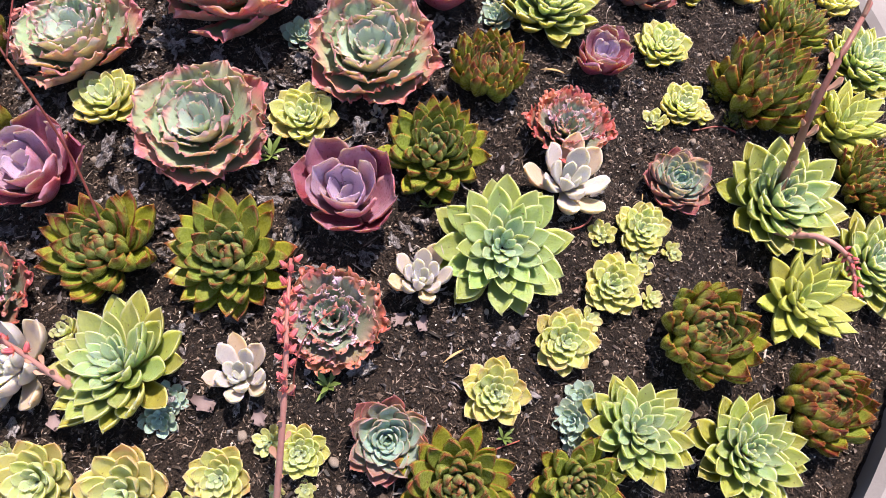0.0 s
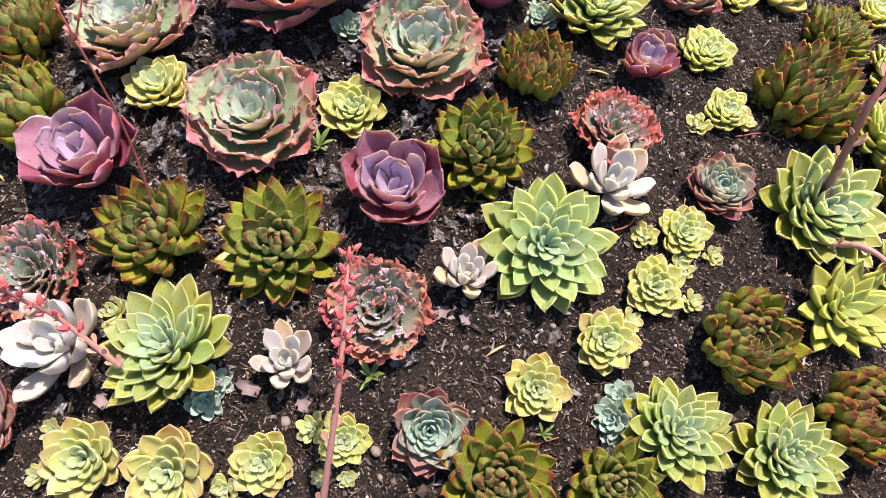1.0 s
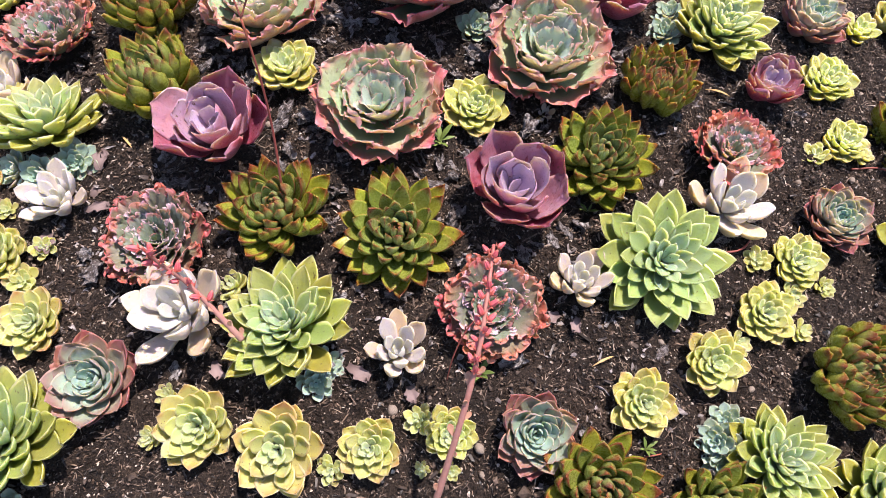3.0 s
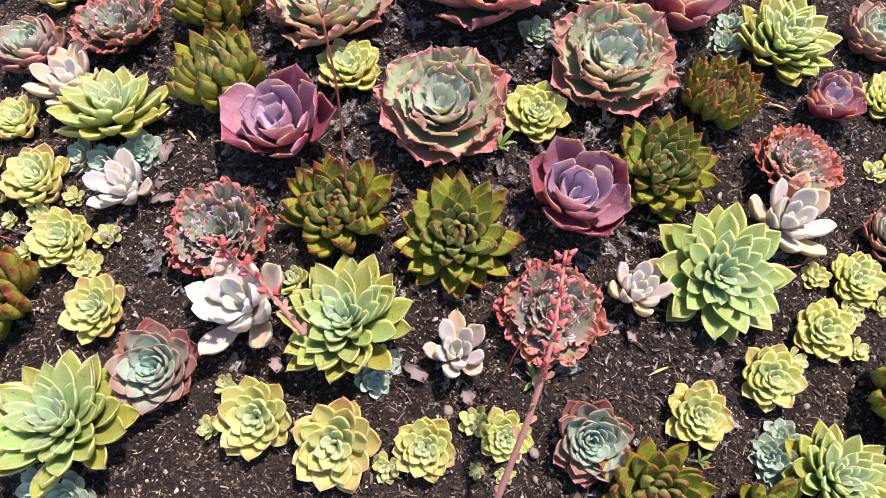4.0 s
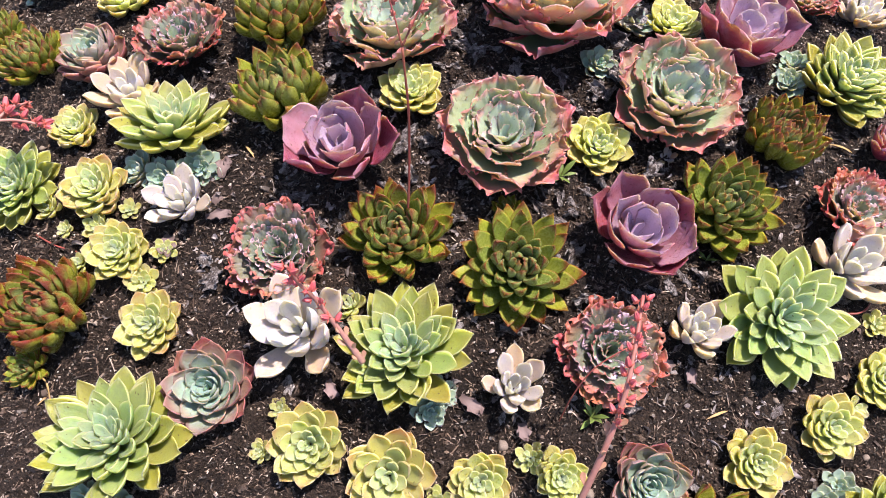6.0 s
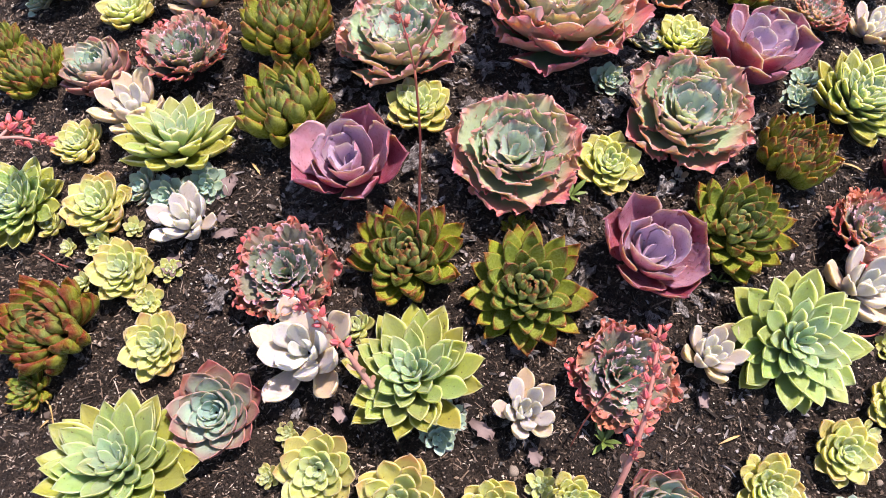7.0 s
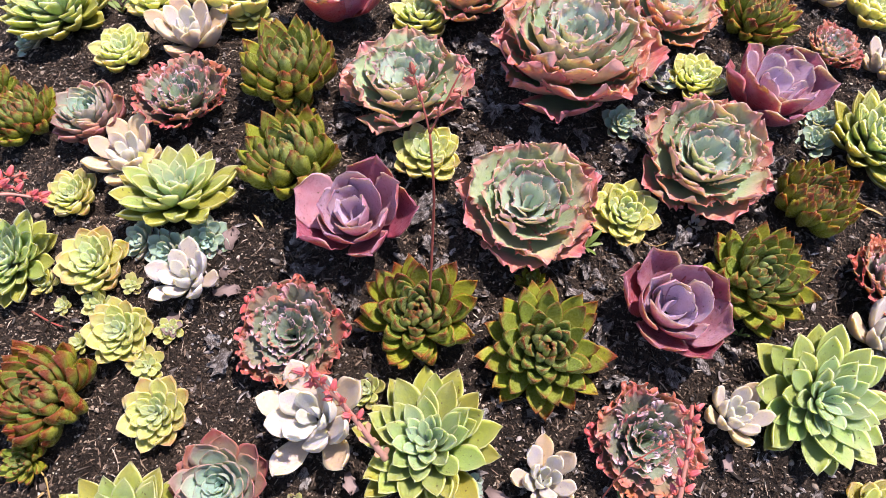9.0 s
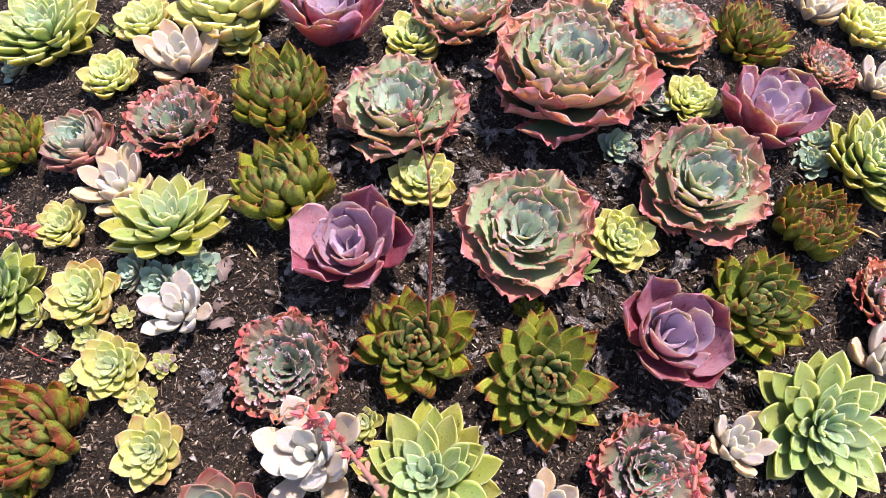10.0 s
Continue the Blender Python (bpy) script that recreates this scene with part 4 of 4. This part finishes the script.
twig([(0.165, 0.645, 0.002), (0.205, 0.650, 0.012), (0.232, 0.690, 0.006)], 0.0020, "thin curved brown twig on the soil")
twig([(-1.000, 0.500, 0.003), (-0.960, 0.488, 0.005), (-0.925, 0.486, 0.003)], 0.0016, "thin curved brown twig on the soil")
twig([(-0.905, 0.300, 0.003), (-0.878, 0.296, 0.012), (-0.862, 0.270, 0.004)], 0.0016, "arched straw twig on the soil")
twig([(-0.200, 0.800, 0.004), (-0.150, 0.770, 0.016), (-0.090, 0.842, 0.006)], 0.0009, "thin straw fibre on the soil")
twig([(0.410, 0.860, 0.004), (0.465, 0.868, 0.006), (0.520, 0.842, 0.004)], 0.0018, "thin brown twig on the soil")
twig([(0.045, 0.300, 0.004), (0.060, 0.335, 0.006), (0.100, 0.352, 0.004)], 0.0014, "thin brown twig on the soil")
twig([(0.270, 0.630, 0.004), (0.300, 0.690, 0.005), (0.305, 0.720, 0.004)], 0.0014, "thin straw twig on the soil")

PEBBLE = concrete_material("pebble", (0.30, 0.25, 0.20), (0.15, 0.12, 0.10), 60.0)


def pebble(x, y, r, seed):
    rng = random.Random(seed)
    bm = bmesh.new()
    bmesh.ops.create_icosphere(bm, subdivisions=2, radius=1)
    shift = Vector((seed * 3.1, seed * 1.7, 0))
    for v in bm.verts:
        v.co *= 1 + 0.35 * noise.noise(v.co * 1.3 + shift)
    for f in bm.faces:
        f.smooth = True
    me = bpy.data.meshes.new("pebble")
    bm.to_mesh(me)
    bm.free()
    me.materials.append(PEBBLE)
    ob = new("pebble", me)
    ob.matrix_basis = Matrix.Translation(on_soil(x, y, r * 0.35)) @ pose(0, 0, 0, rng.uniform(-20, 20), 0, rng.uniform(0, 360)) @ Matrix.Diagonal((r, r * 0.85, r * 0.7, 1))
    tagged(ob, "small tan pebble half sunk in the soil", "pebble", "pebbles")


for k, (x, y, r) in enumerate(((-0.257, 0.348, 0.0080), (-0.138, 0.318, 0.0078), (-0.515, 0.738, 0.0065), (-0.263, 0.437, 0.0060), (0.455, 1.040, 0.0065), (0.405, 0.832, 0.0060), (0.095, 0.500, 0.0050),
                               (-0.240, 0.370, 0.0040), (-0.130, 0.290, 0.0050), (0.310, 0.800, 0.0050), (-0.330, 0.500, 0.0055), (0.225, 0.460, 0.0050), (0.020, 0.560, 0.0045), (-0.720, 0.380, 0.0045),
                               (0.300, 0.880, 0.0050), (0.420, 0.770, 0.0050), (-0.900, 0.420, 0.0045), (-1.060, 0.640, 0.0050), (-0.280, 0.650, 0.0050), (0.060, 0.520, 0.0045))):
    pebble(x, y, r, k)


# ---- loose mulch ----
def scatter(name, material, count, shape, seed, label, category, tilt=26, region=(-1.45, 0.92, 0.08, 1.62)):
    """Many loose pieces lying on the soil, as one object."""
    rng = random.Random(seed)
    near = {}
    for a, b, r in FEET:
        for i in range(-2, 3):
            for j in range(-2, 3):
                near.setdefault((int(a * 8) + i, int(b * 8) + j), []).append((a, b, r))
    verts, faces = [], []
    while count:
        x, y = rng.uniform(*region[:2]), rng.uniform(*region[2:])
        if (Vector((x, y)) - CENTRE).length > RADIUS - 0.03:
            continue
        if any((x - a) ** 2 + (y - b) ** 2 < (0.42 * r) ** 2 for a, b, r in near.get((int(x * 8), int(y * 8)), ())):
            continue
        count -= 1
        points, quads = shape(rng)
        turn = pose(x, y, soil_height(x, y) + bumps(x, y) + 0.0016, rng.gauss(0, 28), rng.gauss(0, tilt), rng.uniform(0, 360))
        k = len(verts)
        verts += [tuple(turn @ Vector(p)) for p in points]
        faces += [[k + q for q in quad] for quad in quads]
    ob = mesh_object(name, verts, faces, material)
    tagged(ob, label, category, kind="stuff")


BOX = [(0, 1, 2, 3), (7, 6, 5, 4), (0, 4, 5, 1), (1, 5, 6, 2), (2, 6, 7, 3), (3, 7, 4, 0)]


def chip(rng):
    l, w, t = rng.lognormvariate(-5.75, 0.6), rng.lognormvariate(-7.45, 0.4), rng.uniform(0.0003, 0.0009)
    j = lambda: rng.uniform(0.6, 1.15)
    low = [(-l * j(), -w * j(), -t), (l * j(), -w * j(), -t), (l * j(), w * j(), -t), (-l * j(), w * j(), -t)]
    return low + [(a * j(), b * j(), t * j()) for a, b, _ in low], BOX


def piece(rng):
    l, w, t = rng.lognormvariate(-5.0, 0.35), rng.lognormvariate(-6.1, 0.35), rng.uniform(0.0007, 0.0018)
    j = lambda: rng.uniform(0.55, 1.15)
    low = [(-l * j(), -w * j(), -t), (l * j(), -w * j(), -t), (l * j(), w * j(), -t), (-l * j(), w * j(), -t)]
    return low + [(a * j(), b * j(), t * j()) for a, b, _ in low], BOX


def clod(rng):
    s = rng.lognormvariate(-6.05, 0.4)
    j = lambda: s * rng.uniform(0.6, 1.3)
    return [(j(), j() * 0.4, 0), (0, j(), j() * 0.2), (-j(), 0, j() * 0.3), (0, -j(), 0), (0, 0, j() * 0.7), (0, 0, -j() * 0.7)], \
        [(0, 1, 4), (1, 2, 4), (2, 3, 4), (3, 0, 4), (1, 0, 5), (2, 1, 5), (3, 2, 5), (0, 3, 5)]


def grain(rng):
    s = rng.lognormvariate(-6.75, 0.4)
    j = lambda: s * rng.uniform(0.6, 1.3)
    return [(j(), 0, 0), (0, j(), 0), (-j(), 0, 0), (0, -j(), 0), (0, 0, j()), (0, 0, -j())], \
        [(0, 1, 4), (1, 2, 4), (2, 3, 4), (3, 0, 4), (1, 0, 5), (2, 1, 5), (3, 2, 5), (0, 3, 5)]


def crumb(rng):
    s = rng.lognormvariate(-6.65, 0.45)
    j = lambda: s * rng.uniform(0.55, 1.35)
    return [(j(), j() * 0.3, 0), (0, j(), 0), (-j(), 0, j() * 0.3), (0, -j(), 0), (0, 0, j() * 0.8), (0, 0, -j() * 0.8)], \
        [(0, 1, 4), (1, 2, 4), (2, 3, 4), (3, 0, 4), (1, 0, 5), (2, 1, 5), (3, 2, 5), (0, 3, 5)]


def fibre(rng):
    """A thin torn sliver, bent in the middle."""
    l, w = rng.lognormvariate(-5.4, 0.5), rng.uniform(0.0005, 0.0012)
    k, z = rng.uniform(-0.35, 0.35) * l, rng.uniform(-0.2, 0.35) * l
    ends = [(-l, 0.2 * w, -0.3 * z), (l, k + 0.2 * w, -0.3 * z)]
    mid = [(0, -w, z), (0, w, z), (0, 0.2 * w, z + w)]
    return ends + mid, [(0, 2, 4), (0, 4, 3), (0, 3, 2), (1, 4, 2), (1, 3, 4), (1, 2, 3)]


def flake(rng):
    """A crumpled scrap of a dead leaf, curled across and bent along."""
    l, w = rng.lognormvariate(-5.25, 0.4), rng.lognormvariate(-5.9, 0.35)
    curl, bend = rng.uniform(-1.8, 2.0), rng.uniform(-0.9, 0.9)
    top = []
    for i in range(5):
        u = i / 2 - 1
        wide = w * (1 - 0.7 * abs(u) ** 1.6) * rng.uniform(0.75, 1.15)
        for j in (-1, -0.4, 0.4, 1):
            top.append((l * u * rng.uniform(0.92, 1.05), wide * j, curl * wide * j * j + bend * l * u * u + w * rng.uniform(-0.4, 0.4) + 0.3 * w))
    points = top + [(x, y, z - 0.0005) for x, y, z in top]
    quads = []
    for i in range(4):
        for j in range(3):
            p = i * 4 + j
            quads += [(p, p + 4, p + 5, p + 1), (p + 20, p + 21, p + 25, p + 24)]
    return points, quads


scatter("dead_leaf_scraps", FLAKES, 800, flake, 9, "crumpled grey scraps of dead leaves on the soil", "leaf litter", 20, (-0.98, 0.16, 0.36, 1.05))
scatter("soil_crumbs", CRUMBS, 80000, crumb, 4, "loose crumbly dark soil lumps", "soil")
scatter("soil_clods", CLODS, 10000, clod, 11, "dark lumps of potting soil", "soil")
scatter("bark_pieces", BARK, 1100, piece, 12, "long dark slivers of bark on the soil", "mulch", 14)
scatter("bark_mulch", CHIPS, 27000, chip, 5, "fine dark shredded bark mulch over the soil", "mulch")
scatter("dry_fibres", FIBRES, 36000, fibre, 8, "thin dry plant fibres strewn over the soil", "mulch", 22)
scatter("grit", GRIT, 5500, grain, 6, "scattered pale mineral grit in the soil", "grit")
